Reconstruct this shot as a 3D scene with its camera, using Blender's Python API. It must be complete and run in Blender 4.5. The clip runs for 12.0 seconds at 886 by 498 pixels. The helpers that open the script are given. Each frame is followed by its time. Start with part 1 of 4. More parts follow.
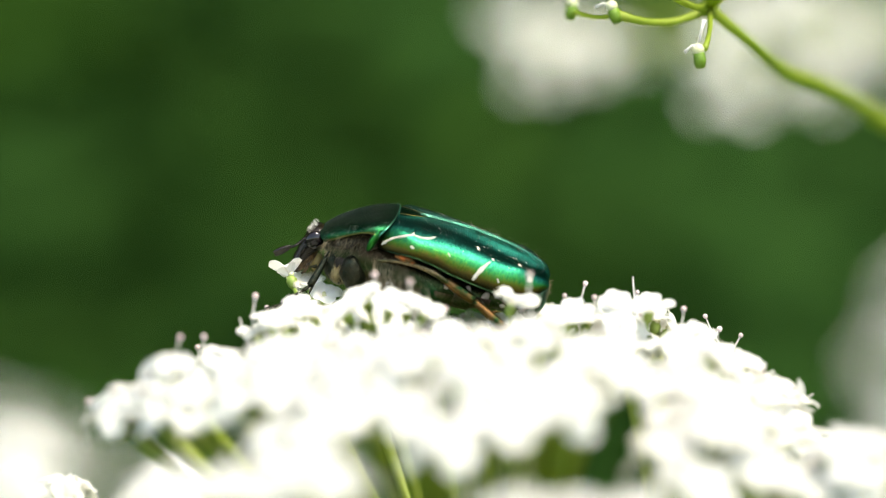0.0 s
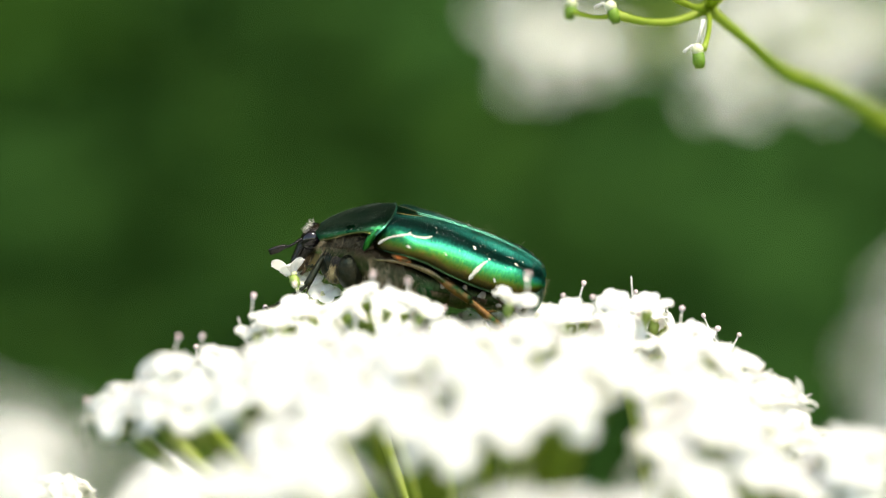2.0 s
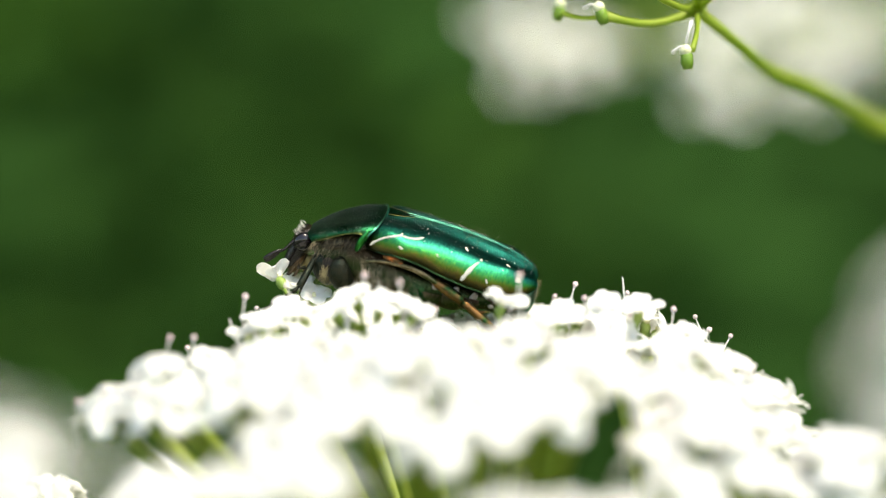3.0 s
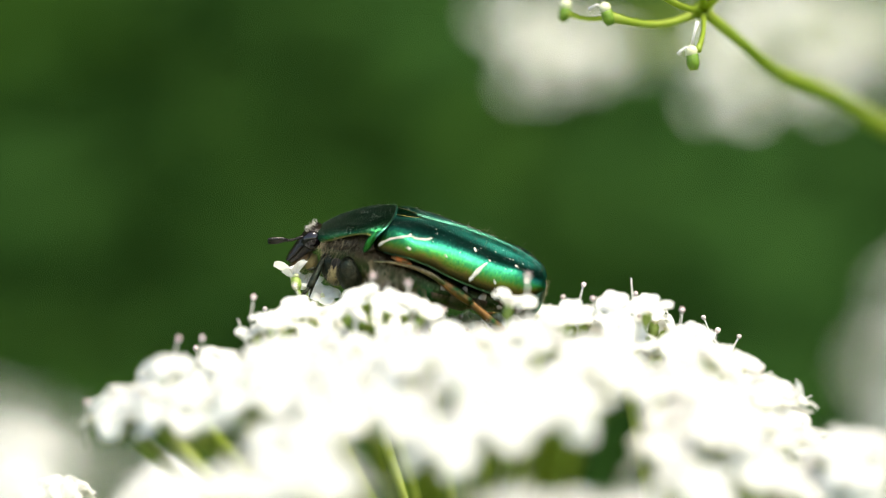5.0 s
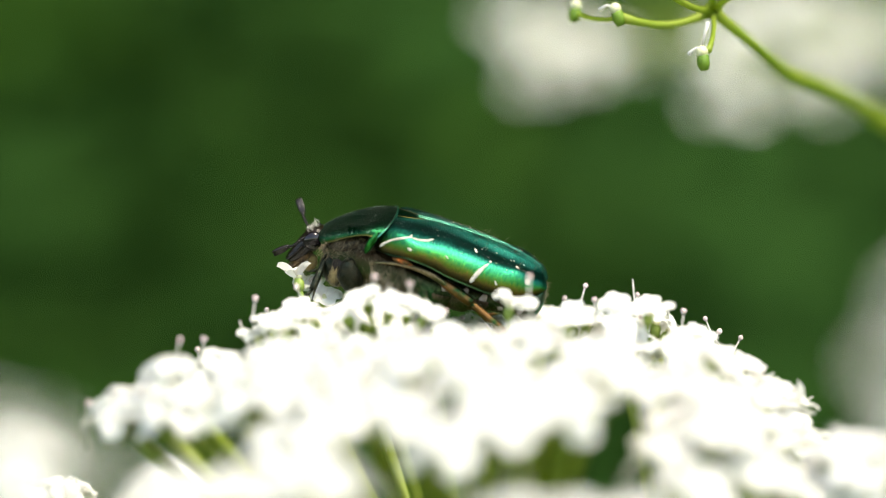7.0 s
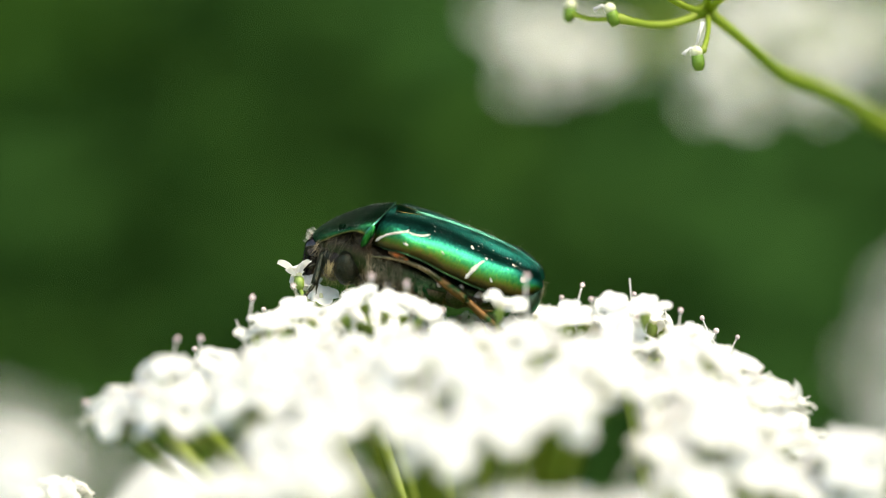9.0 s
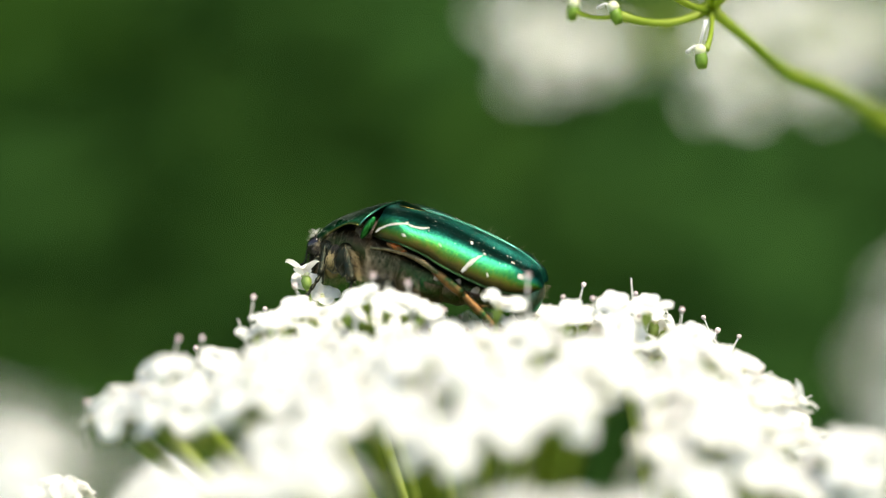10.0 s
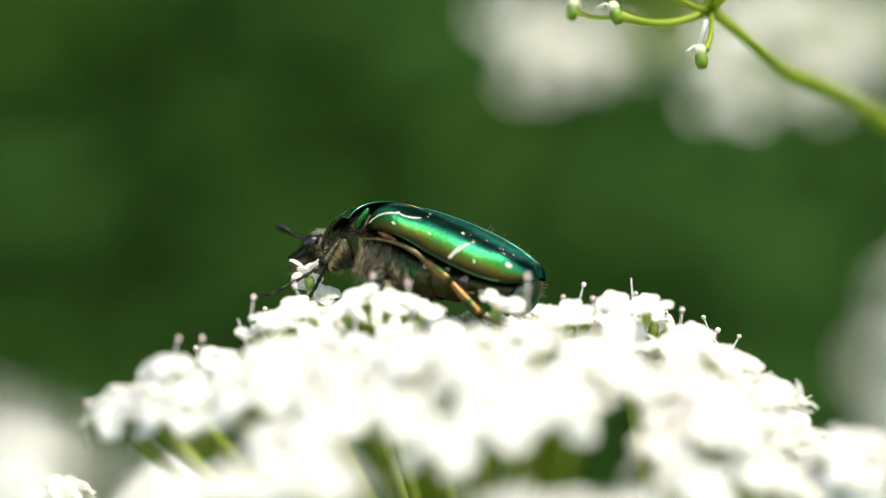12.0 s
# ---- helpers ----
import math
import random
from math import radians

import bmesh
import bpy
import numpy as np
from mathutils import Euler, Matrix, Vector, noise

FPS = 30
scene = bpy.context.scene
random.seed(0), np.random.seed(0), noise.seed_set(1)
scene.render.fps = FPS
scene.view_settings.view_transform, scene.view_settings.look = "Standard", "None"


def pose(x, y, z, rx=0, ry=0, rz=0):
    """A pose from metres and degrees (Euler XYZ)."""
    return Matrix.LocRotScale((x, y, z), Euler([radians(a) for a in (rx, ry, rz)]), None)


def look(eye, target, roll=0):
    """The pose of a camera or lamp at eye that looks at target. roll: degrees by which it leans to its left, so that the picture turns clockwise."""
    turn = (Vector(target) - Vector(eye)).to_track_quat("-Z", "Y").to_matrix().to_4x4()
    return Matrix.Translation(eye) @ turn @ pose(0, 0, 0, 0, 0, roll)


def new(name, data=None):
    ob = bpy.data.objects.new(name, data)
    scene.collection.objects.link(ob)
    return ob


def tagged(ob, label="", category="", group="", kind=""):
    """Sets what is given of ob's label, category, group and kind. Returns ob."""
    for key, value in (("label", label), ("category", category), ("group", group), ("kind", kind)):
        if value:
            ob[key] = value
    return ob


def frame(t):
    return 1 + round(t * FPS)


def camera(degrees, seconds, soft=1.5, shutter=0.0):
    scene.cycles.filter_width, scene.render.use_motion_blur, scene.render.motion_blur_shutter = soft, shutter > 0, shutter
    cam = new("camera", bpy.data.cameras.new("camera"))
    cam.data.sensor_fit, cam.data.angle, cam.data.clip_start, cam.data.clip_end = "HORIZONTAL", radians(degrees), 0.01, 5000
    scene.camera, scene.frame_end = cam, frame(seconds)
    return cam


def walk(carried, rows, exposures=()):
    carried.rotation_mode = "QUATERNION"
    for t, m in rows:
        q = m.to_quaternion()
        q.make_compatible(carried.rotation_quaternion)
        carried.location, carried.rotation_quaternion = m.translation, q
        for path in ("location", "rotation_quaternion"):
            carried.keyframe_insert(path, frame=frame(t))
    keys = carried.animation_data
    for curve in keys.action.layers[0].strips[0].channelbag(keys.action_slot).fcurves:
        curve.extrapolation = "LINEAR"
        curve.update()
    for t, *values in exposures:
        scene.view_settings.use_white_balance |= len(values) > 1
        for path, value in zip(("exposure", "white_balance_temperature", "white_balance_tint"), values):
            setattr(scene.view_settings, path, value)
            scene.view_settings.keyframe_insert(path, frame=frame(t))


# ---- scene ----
# A macro view: lengths below are given in millimetres and turned into metres.
MM = 0.001
EYE = 0.62          # height of the lens above the soil
STEP = 0.01028      # degrees of pan for one unit of hand shake


def at(x, y, z):
    """A place in millimetres about the middle of the flower head, in metres."""
    return Vector((x * MM, y * MM, EYE + z * MM))


cam = camera(16.1, 12.0, soft=1.1)
cam.data.dof.use_dof = True
cam.data.dof.focus_distance = 0.2018
cam.data.dof.aperture_fstop = 13.0
# seconds, sideways and upward shake of the hand-held camera
SHAKE = [(0, 0, 0), (0.5, 3.5, -2), (1, 3, -1), (1.5, -1.5, -1), (2, -3, -1), (2.5, -9, 1), (3, -18, 1), (3.3, -16, 1),
         (4.2, -8, 2), (5, -3, 2), (5.5, 3, 0), (6, 2, 3), (6.5, -1, 4), (7, 0, 4), (8, -3, 4), (9, -5.5, 3),
         (9.5, -6, 2.5), (10, -3, 2), (10.5, -6, 1), (11, -10, 2), (11.5, -3.5, 1), (12, -3, 2)]
walk(cam, [(t, pose(0, -0.2, EYE, 90 + b * STEP, 0, a * STEP)) for t, a, b in SHAKE], exposures=[(0, 0.65, 7700, 5), (7, 0.6, 7700, 5), (9.5, 0.52, 7700, 5), (12, 0.53, 7700, 5)])

# ---- light ----
SUN_FROM = Vector((0.30, -0.33, 0.90)).normalized()
world = bpy.data.worlds.new("sky")
scene.world = world
world.use_nodes = True
sky = world.node_tree.nodes.new("ShaderNodeTexSky")
sky.sky_type, sky.sun_disc = "NISHITA", False
sky.sun_elevation = math.asin(SUN_FROM.z)
sky.sun_rotation = math.atan2(SUN_FROM.x, SUN_FROM.y)
back = world.node_tree.nodes["Background"]
world.node_tree.links.new(sky.outputs[0], back.inputs[0])
back.inputs[1].default_value = 0.26
sun = new("sun", bpy.data.lights.new("sun", "SUN"))
sun.data.energy, sun.data.angle, sun.data.color = 4.2, radians(14), (1.0, 0.95, 0.86)
sun.matrix_world = look(at(0, 0, 0) + SUN_FROM * 2, at(0, 0, 0))


# ---- materials ----
def material(name, colours, scale, rough=0.6, metal=0.0, bump=0.0, bump_scale=None, spread=(0.3, 0.7), through_light=0.0,
             per_object=0.0, coat=0.0, gloss=0.5):
    """A procedural surface: two colours mixed by noise at two scales, with relief."""
    m = bpy.data.materials.new(name)
    m.use_nodes = True
    nodes, link = m.node_tree.nodes, m.node_tree.links.new
    b = nodes["Principled BSDF"]
    co = nodes.new("ShaderNodeTexCoord")
    big = nodes.new("ShaderNodeTexNoise")
    big.inputs["Scale"].default_value, big.inputs["Detail"].default_value = scale, 5
    link(co.outputs["Object"], big.inputs["Vector"])
    ramp = nodes.new("ShaderNodeValToRGB")
    ramp.color_ramp.elements[0].position, ramp.color_ramp.elements[1].position = spread
    ramp.color_ramp.elements[0].color, ramp.color_ramp.elements[1].color = (*colours[0], 1), (*colours[1], 1)
    link(big.outputs["Fac"], ramp.inputs["Fac"])
    out = ramp.outputs["Color"]
    if per_object:
        info = nodes.new("ShaderNodeObjectInfo")
        hsv = nodes.new("ShaderNodeHueSaturation")
        span = nodes.new("ShaderNodeMapRange")
        span.inputs["To Min"].default_value, span.inputs["To Max"].default_value = 1 - per_object, 1 + per_object
        link(info.outputs["Random"], span.inputs["Value"])
        link(span.outputs["Result"], hsv.inputs["Value"])
        link(out, hsv.inputs["Color"])
        out = hsv.outputs["Color"]
    link(out, b.inputs["Base Color"])
    b.inputs["Roughness"].default_value, b.inputs["Metallic"].default_value = rough, metal
    b.inputs["Specular IOR Level"].default_value = gloss
    b.inputs["Coat Weight"].default_value, b.inputs["Coat Roughness"].default_value = coat, 0.12
    if bump:
        fine = nodes.new("ShaderNodeTexNoise")
        fine.inputs["Detail"].default_value = 4
        fine.inputs["Scale"].default_value = bump_scale or scale * 6
        link(co.outputs["Object"], fine.inputs["Vector"])
        relief = nodes.new("ShaderNodeBump")
        relief.inputs["Strength"].default_value, relief.inputs["Distance"].default_value = 1.0, bump
        link(fine.outputs["Fac"], relief.inputs["Height"])
        link(relief.outputs["Normal"], b.inputs["Normal"])
    if through_light:
        leaf = nodes.new("ShaderNodeBsdfTranslucent")
        link(out, leaf.inputs["Color"])
        mix = nodes.new("ShaderNodeMixShader")
        mix.inputs["Fac"].default_value = through_light
        link(b.outputs[0], mix.inputs[1])
        link(leaf.outputs[0], mix.inputs[2])
        link(mix.outputs[0], nodes["Material Output"].inputs["Surface"])
    return m


def shell_material(name, bands, pits, rough, relief, low=0.0, high=1.0, across=False, flat=9.0, edge=(0.3, 0.75, 0.55), size=0.24, streak=0.3):
    """Metallic beetle cuticle with punctures. Its colour runs from back to margin (across) or with the height (low to high, mm)."""
    m = bpy.data.materials.new(name)
    m.use_nodes = True
    nodes, link = m.node_tree.nodes, m.node_tree.links.new
    b = nodes["Principled BSDF"]

    def math_node(kind, *values):
        n = nodes.new("ShaderNodeMath")
        n.operation = kind
        for socket, v in zip(n.inputs, values):
            if isinstance(v, (int, float)):
                socket.default_value = v
            else:
                link(v, socket)
        return n.outputs[0]

    def spread(value, a0, a1, b0=0.0, b1=1.0):
        n = nodes.new("ShaderNodeMapRange")
        for key, v in (("From Min", a0), ("From Max", a1), ("To Min", b0), ("To Max", b1)):
            n.inputs[key].default_value = v
        link(value, n.inputs["Value"])
        return n.outputs["Result"]
    co = nodes.new("ShaderNodeTexCoord")
    place = co.outputs["Object"]
    split = nodes.new("ShaderNodeSeparateXYZ")
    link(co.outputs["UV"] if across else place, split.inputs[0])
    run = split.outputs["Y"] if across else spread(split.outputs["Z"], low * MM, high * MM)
    blotch = nodes.new("ShaderNodeTexNoise")
    blotch.inputs["Scale"].default_value, blotch.inputs["Detail"].default_value = 520, 6
    link(place, blotch.inputs["Vector"])
    # short cross scratches, as on worn cuticle
    comb = nodes.new("ShaderNodeTexNoise")
    comb.inputs["Scale"].default_value, comb.inputs["Detail"].default_value = 1.0, 4
    along = nodes.new("ShaderNodeMapping")
    along.inputs["Scale"].default_value = (120, 10, 1) if across else (7000, 2600, 2600)
    link(co.outputs["UV"] if across else place, along.inputs["Vector"])
    link(along.outputs[0], comb.inputs["Vector"])
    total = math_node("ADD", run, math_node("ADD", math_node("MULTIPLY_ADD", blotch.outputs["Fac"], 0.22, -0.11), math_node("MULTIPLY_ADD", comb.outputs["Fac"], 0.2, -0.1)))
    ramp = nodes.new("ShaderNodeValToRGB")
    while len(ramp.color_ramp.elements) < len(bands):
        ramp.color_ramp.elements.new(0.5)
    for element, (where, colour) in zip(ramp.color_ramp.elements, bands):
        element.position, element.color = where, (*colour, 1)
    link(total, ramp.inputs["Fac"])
    worn = nodes.new("ShaderNodeHueSaturation")
    link(ramp.outputs["Color"], worn.inputs["Color"])
    link(math_node("MULTIPLY", spread(comb.outputs["Fac"], 0.3, 0.7, 0.62, 1.34), spread(blotch.outputs["Fac"], 0.3, 0.7, 0.8, 1.15)), worn.inputs["Value"])
    link(worn.outputs["Color"], b.inputs["Base Color"])
    b.inputs["Metallic"].default_value = 1.0
    b.inputs["Specular Tint"].default_value = (*edge, 1)
    link(spread(blotch.outputs["Fac"], 0.25, 0.75, rough * 0.75, rough * 1.25), b.inputs["Roughness"])
    cell = nodes.new("ShaderNodeTexVoronoi")
    cell.inputs["Scale"].default_value = pits
    link(place, cell.inputs["Vector"])
    dish = spread(cell.outputs["Distance"], size * 0.3, size)
    dish = math_node("MULTIPLY", math_node("SUBTRACT", dish, 1.0), spread(run, flat - 0.1, flat + 0.1, 1.0, 0.12))
    bump = nodes.new("ShaderNodeBump")
    bump.inputs["Strength"].default_value, bump.inputs["Distance"].default_value = 1.0, relief
    link(math_node("MULTIPLY_ADD", comb.outputs["Fac"], streak, dish), bump.inputs["Height"])
    link(bump.outputs["Normal"], b.inputs["Normal"])
    return m


PETAL = material("petal", ((0.90, 0.85, 0.86), (0.92, 0.92, 0.90)), 900, 0.55, bump=0.00003, through_light=0.46, per_object=0.04,
                 spread=(0.25, 0.55))
OVARY = material("ovary", ((0.16, 0.26, 0.04), (0.32, 0.42, 0.10)), 1200, 0.45, bump=0.00003, through_light=0.15)
CREAM = material("nectary", ((0.58, 0.58, 0.32), (0.76, 0.74, 0.52)), 1500, 0.35)
FILAMENT = material("filament", ((0.72, 0.70, 0.66), (0.84, 0.82, 0.80)), 1500, 0.5, through_light=0.2)
ANTHER = material("anther", ((0.62, 0.45, 0.46), (0.85, 0.75, 0.73)), 2500, 0.7, per_object=0.2)
STEM = material("stem", ((0.24, 0.34, 0.035), (0.42, 0.50, 0.10)), 260, 0.5, bump=0.00004, bump_scale=1600, through_light=0.35)
SPRIG = material("sprig", ((0.28, 0.40, 0.035), (0.44, 0.54, 0.08)), 260, 0.5, bump=0.00004, bump_scale=1600, through_light=0.45)
FRUIT = material("fruit", ((0.09, 0.19, 0.012), (0.20, 0.33, 0.03)), 900, 0.4, bump=0.00004, through_light=0.15)
SOIL = material("meadow_ground", ((0.018, 0.04, 0.008), (0.05, 0.085, 0.018)), 6, 0.9, bump=0.004, bump_scale=60)
LEAF = material("leaf", ((0.0208, 0.070, 0.0118), (0.037, 0.105, 0.0185)), 40, 0.8, through_light=0.3, spread=(0.2, 0.8), gloss=0.1)
BLADE = material("blade", ((0.024, 0.078, 0.010), (0.044, 0.118, 0.017)), 40, 0.8, through_light=0.3, spread=(0.2, 0.8), gloss=0.1)
# darker copy of the leaf colour, standing in for shade among the leaves
SHADE_LEAF = material("shade_leaf", ((0.013, 0.042, 0.006), (0.024, 0.062, 0.010)), 5, 0.85, through_light=0.3, gloss=0.05)
# paler copy of the leaf colour, with sunlight painted in
LIT_LEAF = material("lit_leaf", ((0.040, 0.105, 0.014), (0.058, 0.135, 0.020)), 40, 0.8, through_light=0.3, gloss=0.05)
# bands also paint in the hollow's dark reflection and the bright sheen beside it
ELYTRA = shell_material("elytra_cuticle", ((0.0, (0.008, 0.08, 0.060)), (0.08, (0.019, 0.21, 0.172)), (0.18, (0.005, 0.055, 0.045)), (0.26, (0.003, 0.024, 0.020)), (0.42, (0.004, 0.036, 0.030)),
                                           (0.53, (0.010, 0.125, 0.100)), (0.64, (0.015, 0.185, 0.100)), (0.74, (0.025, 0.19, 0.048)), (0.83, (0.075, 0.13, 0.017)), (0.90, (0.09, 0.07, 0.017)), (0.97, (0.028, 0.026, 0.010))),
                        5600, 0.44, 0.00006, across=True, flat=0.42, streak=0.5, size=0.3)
# near-black middle paints in the dark surroundings that the top would mirror
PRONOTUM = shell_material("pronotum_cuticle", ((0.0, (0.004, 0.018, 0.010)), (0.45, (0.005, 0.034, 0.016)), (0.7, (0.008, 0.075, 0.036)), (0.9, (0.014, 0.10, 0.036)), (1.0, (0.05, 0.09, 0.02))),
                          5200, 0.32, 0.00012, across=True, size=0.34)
SHOULDER = shell_material("shoulder_cuticle", ((0.0, (0.012, 0.05, 0.012)), (0.5, (0.02, 0.17, 0.03)), (1.0, (0.03, 0.26, 0.07))), 5600, 0.3, 0.00004, -0.6, 1.3)
HIP = shell_material("hip_cuticle", ((0.0, (0.05, 0.04, 0.02)), (0.45, (0.012, 0.07, 0.022)), (1.0, (0.06, 0.05, 0.025))), 4200, 0.42, 0.00005, -2.6, -1.0)
PLATE = shell_material("plate_cuticle", ((0.0, (0.10, 0.07, 0.035)), (0.45, (0.05, 0.075, 0.03)), (0.7, (0.15, 0.10, 0.09)), (1.0, (0.11, 0.075, 0.07))), 4200, 0.5, 0.00005, -3.4, -0.6, edge=(0.6, 0.5, 0.45))
TAIL = shell_material("tail_cuticle", ((0.0, (0.16, 0.17, 0.13)), (0.6, (0.09, 0.13, 0.09)), (1.0, (0.02, 0.06, 0.04))), 5600, 0.42, 0.00004, -3, 0.3)
BELLY = shell_material("belly_cuticle", ((0.0, (0.15, 0.10, 0.05)), (0.35, (0.035, 0.065, 0.025)), (0.6, (0.065, 0.042, 0.023)), (1.0, (0.032, 0.02, 0.012))), 4200, 0.5, 0.00005, -3, 1,
                       edge=(0.5, 0.4, 0.3))
RIDGE = shell_material("ridge_cuticle", ((0.0, (0.03, 0.10, 0.03)), (0.5, (0.20, 0.16, 0.09)), (1.0, (0.22, 0.12, 0.05))), 4200, 0.38, 0.00004, -1.2, 0.3, edge=(0.7, 0.6, 0.5))
# bright base colour paints the sky's sheen on rim and seam
RIM = material("rim_sheen", ((0.05, 0.30, 0.20), (0.16, 0.50, 0.36)), 900, 0.3, metal=1.0)
EDGE = material("golden_edge", ((0.10, 0.12, 0.03), (0.28, 0.22, 0.08)), 900, 0.3, metal=1.0)
MARGIN_RIM = material("margin_cuticle", ((0.012, 0.035, 0.016), (0.035, 0.075, 0.035)), 900, 0.35, metal=1.0)
DARK_SHELL = material("dark_cuticle", ((0.004, 0.003, 0.002), (0.014, 0.008, 0.005)), 1500, 0.26, bump=0.00004, bump_scale=8000, gloss=0.42)
LEG_SHELL = material("leg_cuticle", ((0.005, 0.014, 0.009), (0.035, 0.03, 0.016)), 2600, 0.3, metal=0.75, bump=0.00008, bump_scale=7000)
HIND_SHELL = material("bronze_cuticle", ((0.012, 0.06, 0.016), (0.22, 0.11, 0.04)), 1500, 0.4, metal=0.9, bump=0.00003, bump_scale=7000, spread=(0.4, 0.6))
EYE_LENS = material("eye", ((0.004, 0.003, 0.004), (0.012, 0.007, 0.010)), 3000, 0.16, coat=0.1)
BRISTLE = material("bristle", ((0.10, 0.065, 0.03), (0.34, 0.25, 0.13)), 2600, 0.5, through_light=0.15)
LEG_HAIR = material("leg_hair", ((0.30, 0.21, 0.09), (0.62, 0.50, 0.28)), 2600, 0.45, through_light=0.2)
BREAST_HAIR = material("breast_hair", ((0.11, 0.082, 0.042), (0.42, 0.35, 0.23)), 2600, 0.5, through_light=0.15)
GOLD_HAIR = material("golden_hair", ((0.34, 0.26, 0.11), (0.66, 0.56, 0.32)), 2600, 0.5, through_light=0.25)
PALE_HAIR = material("pale_hair", ((0.62, 0.60, 0.53), (0.84, 0.82, 0.76)), 2000, 0.5, through_light=0.2)
MARK = material("white_scales", ((0.42, 0.39, 0.33), (0.60, 0.57, 0.51)), 6000, 0.8, bump=0.00003, bump_scale=16000)
TUFT = material("tuft_scales", ((0.24, 0.19, 0.16), (0.42, 0.36, 0.31)), 5000, 0.9, bump=0.00005, bump_scale=12000)
# pale colour standing in for sun glints in the punctures
GLINT = material("pale_glint", ((0.55, 0.62, 0.54), (0.86, 0.88, 0.82)), 6000, 0.5)
THORAX = material("thorax_cuticle", ((0.014, 0.009, 0.005), (0.048, 0.031, 0.018)), 1800, 0.5, bump=0.00006, bump_scale=7000, gloss=0.3)
MOUTH = material("mouthparts", ((0.012, 0.007, 0.004), (0.16, 0.085, 0.03)), 1500, 0.4, bump=0.00002)
MEMBRANE = material("membrane", ((0.34, 0.22, 0.07), (0.55, 0.42, 0.18)), 1200, 0.5, through_light=0.2)
ORANGE = material("orange_plate", ((0.10, 0.06, 0.02), (0.52, 0.13, 0.03)), 1900, 0.35, metal=0.6, bump=0.00004, spread=(0.42, 0.58))


# ---- helpers ----
def mesh_of(bm, name, *materials):
    me = bpy.data.meshes.new(name)
    bmesh.ops.recalc_face_normals(bm, faces=bm.faces[:])
    for f in bm.faces:
        f.smooth = True
    bm.to_mesh(me)
    bm.free()
    for m in materials:
        me.materials.append(m)
    return me


def part(name, bm, materials, parent, label=""):
    """Links a bmesh (or a mesh) as one mesh object under a thing or a part."""
    if isinstance(bm, bmesh.types.BMesh):
        bm = mesh_of(bm, name, *(materials if isinstance(materials, (list, tuple)) else (materials,)))
    ob = new(name, bm)
    ob.parent = parent
    if label:
        tagged(ob, label)
    return ob


def thing(name, place, label, category, group="", kind=""):
    ob = new(name)
    ob.empty_display_size = 0.005
    ob.location = place
    return tagged(ob, label, category, group, kind)


def loft(bm, rings, closed=True, slot=0, caps=True):
    """Skins rings of points that follow one another."""
    rows = [[bm.verts.new(p) for p in ring] for ring in rings]
    n = len(rows[0])
    for a, b in zip(rows, rows[1:]):
        for i in range(n if closed else n - 1):
            f = bm.faces.new((a[i], a[(i + 1) % n], b[(i + 1) % n], b[i]))
            f.material_index = slot
    if caps and closed:
        for row in (rows[0], rows[-1]):
            f = bm.faces.new(row)
            f.material_index = slot
    return rows


def chart(bm, rows, coords):
    """Gives skinned rows of vertices their surface coordinates."""
    layer = bm.loops.layers.uv.new("UVMap")
    where = {v: c for row, line in zip(rows, coords) for v, c in zip(row, line)}
    for f in bm.faces:
        for l in f.loops:
            l[layer].uv = where[l.vert]


def tube(bm, points, radii, n=8, slot=0):
    """A round stalk through points (metres)."""
    points = [Vector(p) for p in points]
    rings, side = [], None
    for i, p in enumerate(points):
        d = (points[min(i + 1, len(points) - 1)] - points[max(i - 1, 0)]).normalized()
        if side is None:
            side = d.orthogonal().normalized()
        side = (side - d * side.dot(d)).normalized()
        up = d.cross(side)
        r = radii[i]
        rings.append([p + side * (r * math.cos(k * math.tau / n)) + up * (r * math.sin(k * math.tau / n)) for k in range(n)])
    loft(bm, rings, slot=slot)


def ball(bm, place, radii, turn=None, u=10, v=7, slot=0):
    m = Matrix.Translation(place) @ (turn or Matrix()) @ Matrix.Diagonal((*radii, 1))
    made = bmesh.ops.create_uvsphere(bm, u_segments=u, v_segments=v, radius=1, matrix=m)
    for f in {f for w in made["verts"] for f in w.link_faces}:
        f.material_index = slot


def bend(a, b, sag, n=6):
    """Points from a to b along a bow that leans by the vector sag in its middle."""
    return [a.lerp(b, i / n) + sag * math.sin(math.pi * i / n) for i in range(n + 1)]


def smooth(values, steps=5):
    """Values (points or numbers) with soft steps between them."""
    out = []
    for i in range(len(values) - 1):
        a, b, c, d = values[max(i - 1, 0)], values[i], values[i + 1], values[min(i + 2, len(values) - 1)]
        for k in range(steps):
            f = k / steps
            out.append((b * 2 + (c - a) * f + (a * 2 - b * 5 + c * 4 - d) * f**2 + (b * 3 - a - c * 3 + d) * f**3) * 0.5)
    return out + [values[-1]]


def table(rows, u):
    """Smooth reading of a table of (u, value)."""
    us, vs = [r[0] for r in rows], [r[1] for r in rows]
    i = min(max(int(np.searchsorted(us, u)) - 1, 0), len(us) - 2)
    f = min(max((u - us[i]) / (us[i + 1] - us[i]), 0), 1)
    m = [(vs[min(k + 1, len(vs) - 1)] - vs[max(k - 1, 0)]) / (us[min(k + 1, len(us) - 1)] - us[max(k - 1, 0)]) for k in (i, i + 1)]
    h = us[i + 1] - us[i]
    return ((2 * f**3 - 3 * f**2 + 1) * vs[i] + (f**3 - 2 * f**2 + f) * h * m[0]
            + (-2 * f**3 + 3 * f**2) * vs[i + 1] + (f**3 - f**2) * h * m[1])


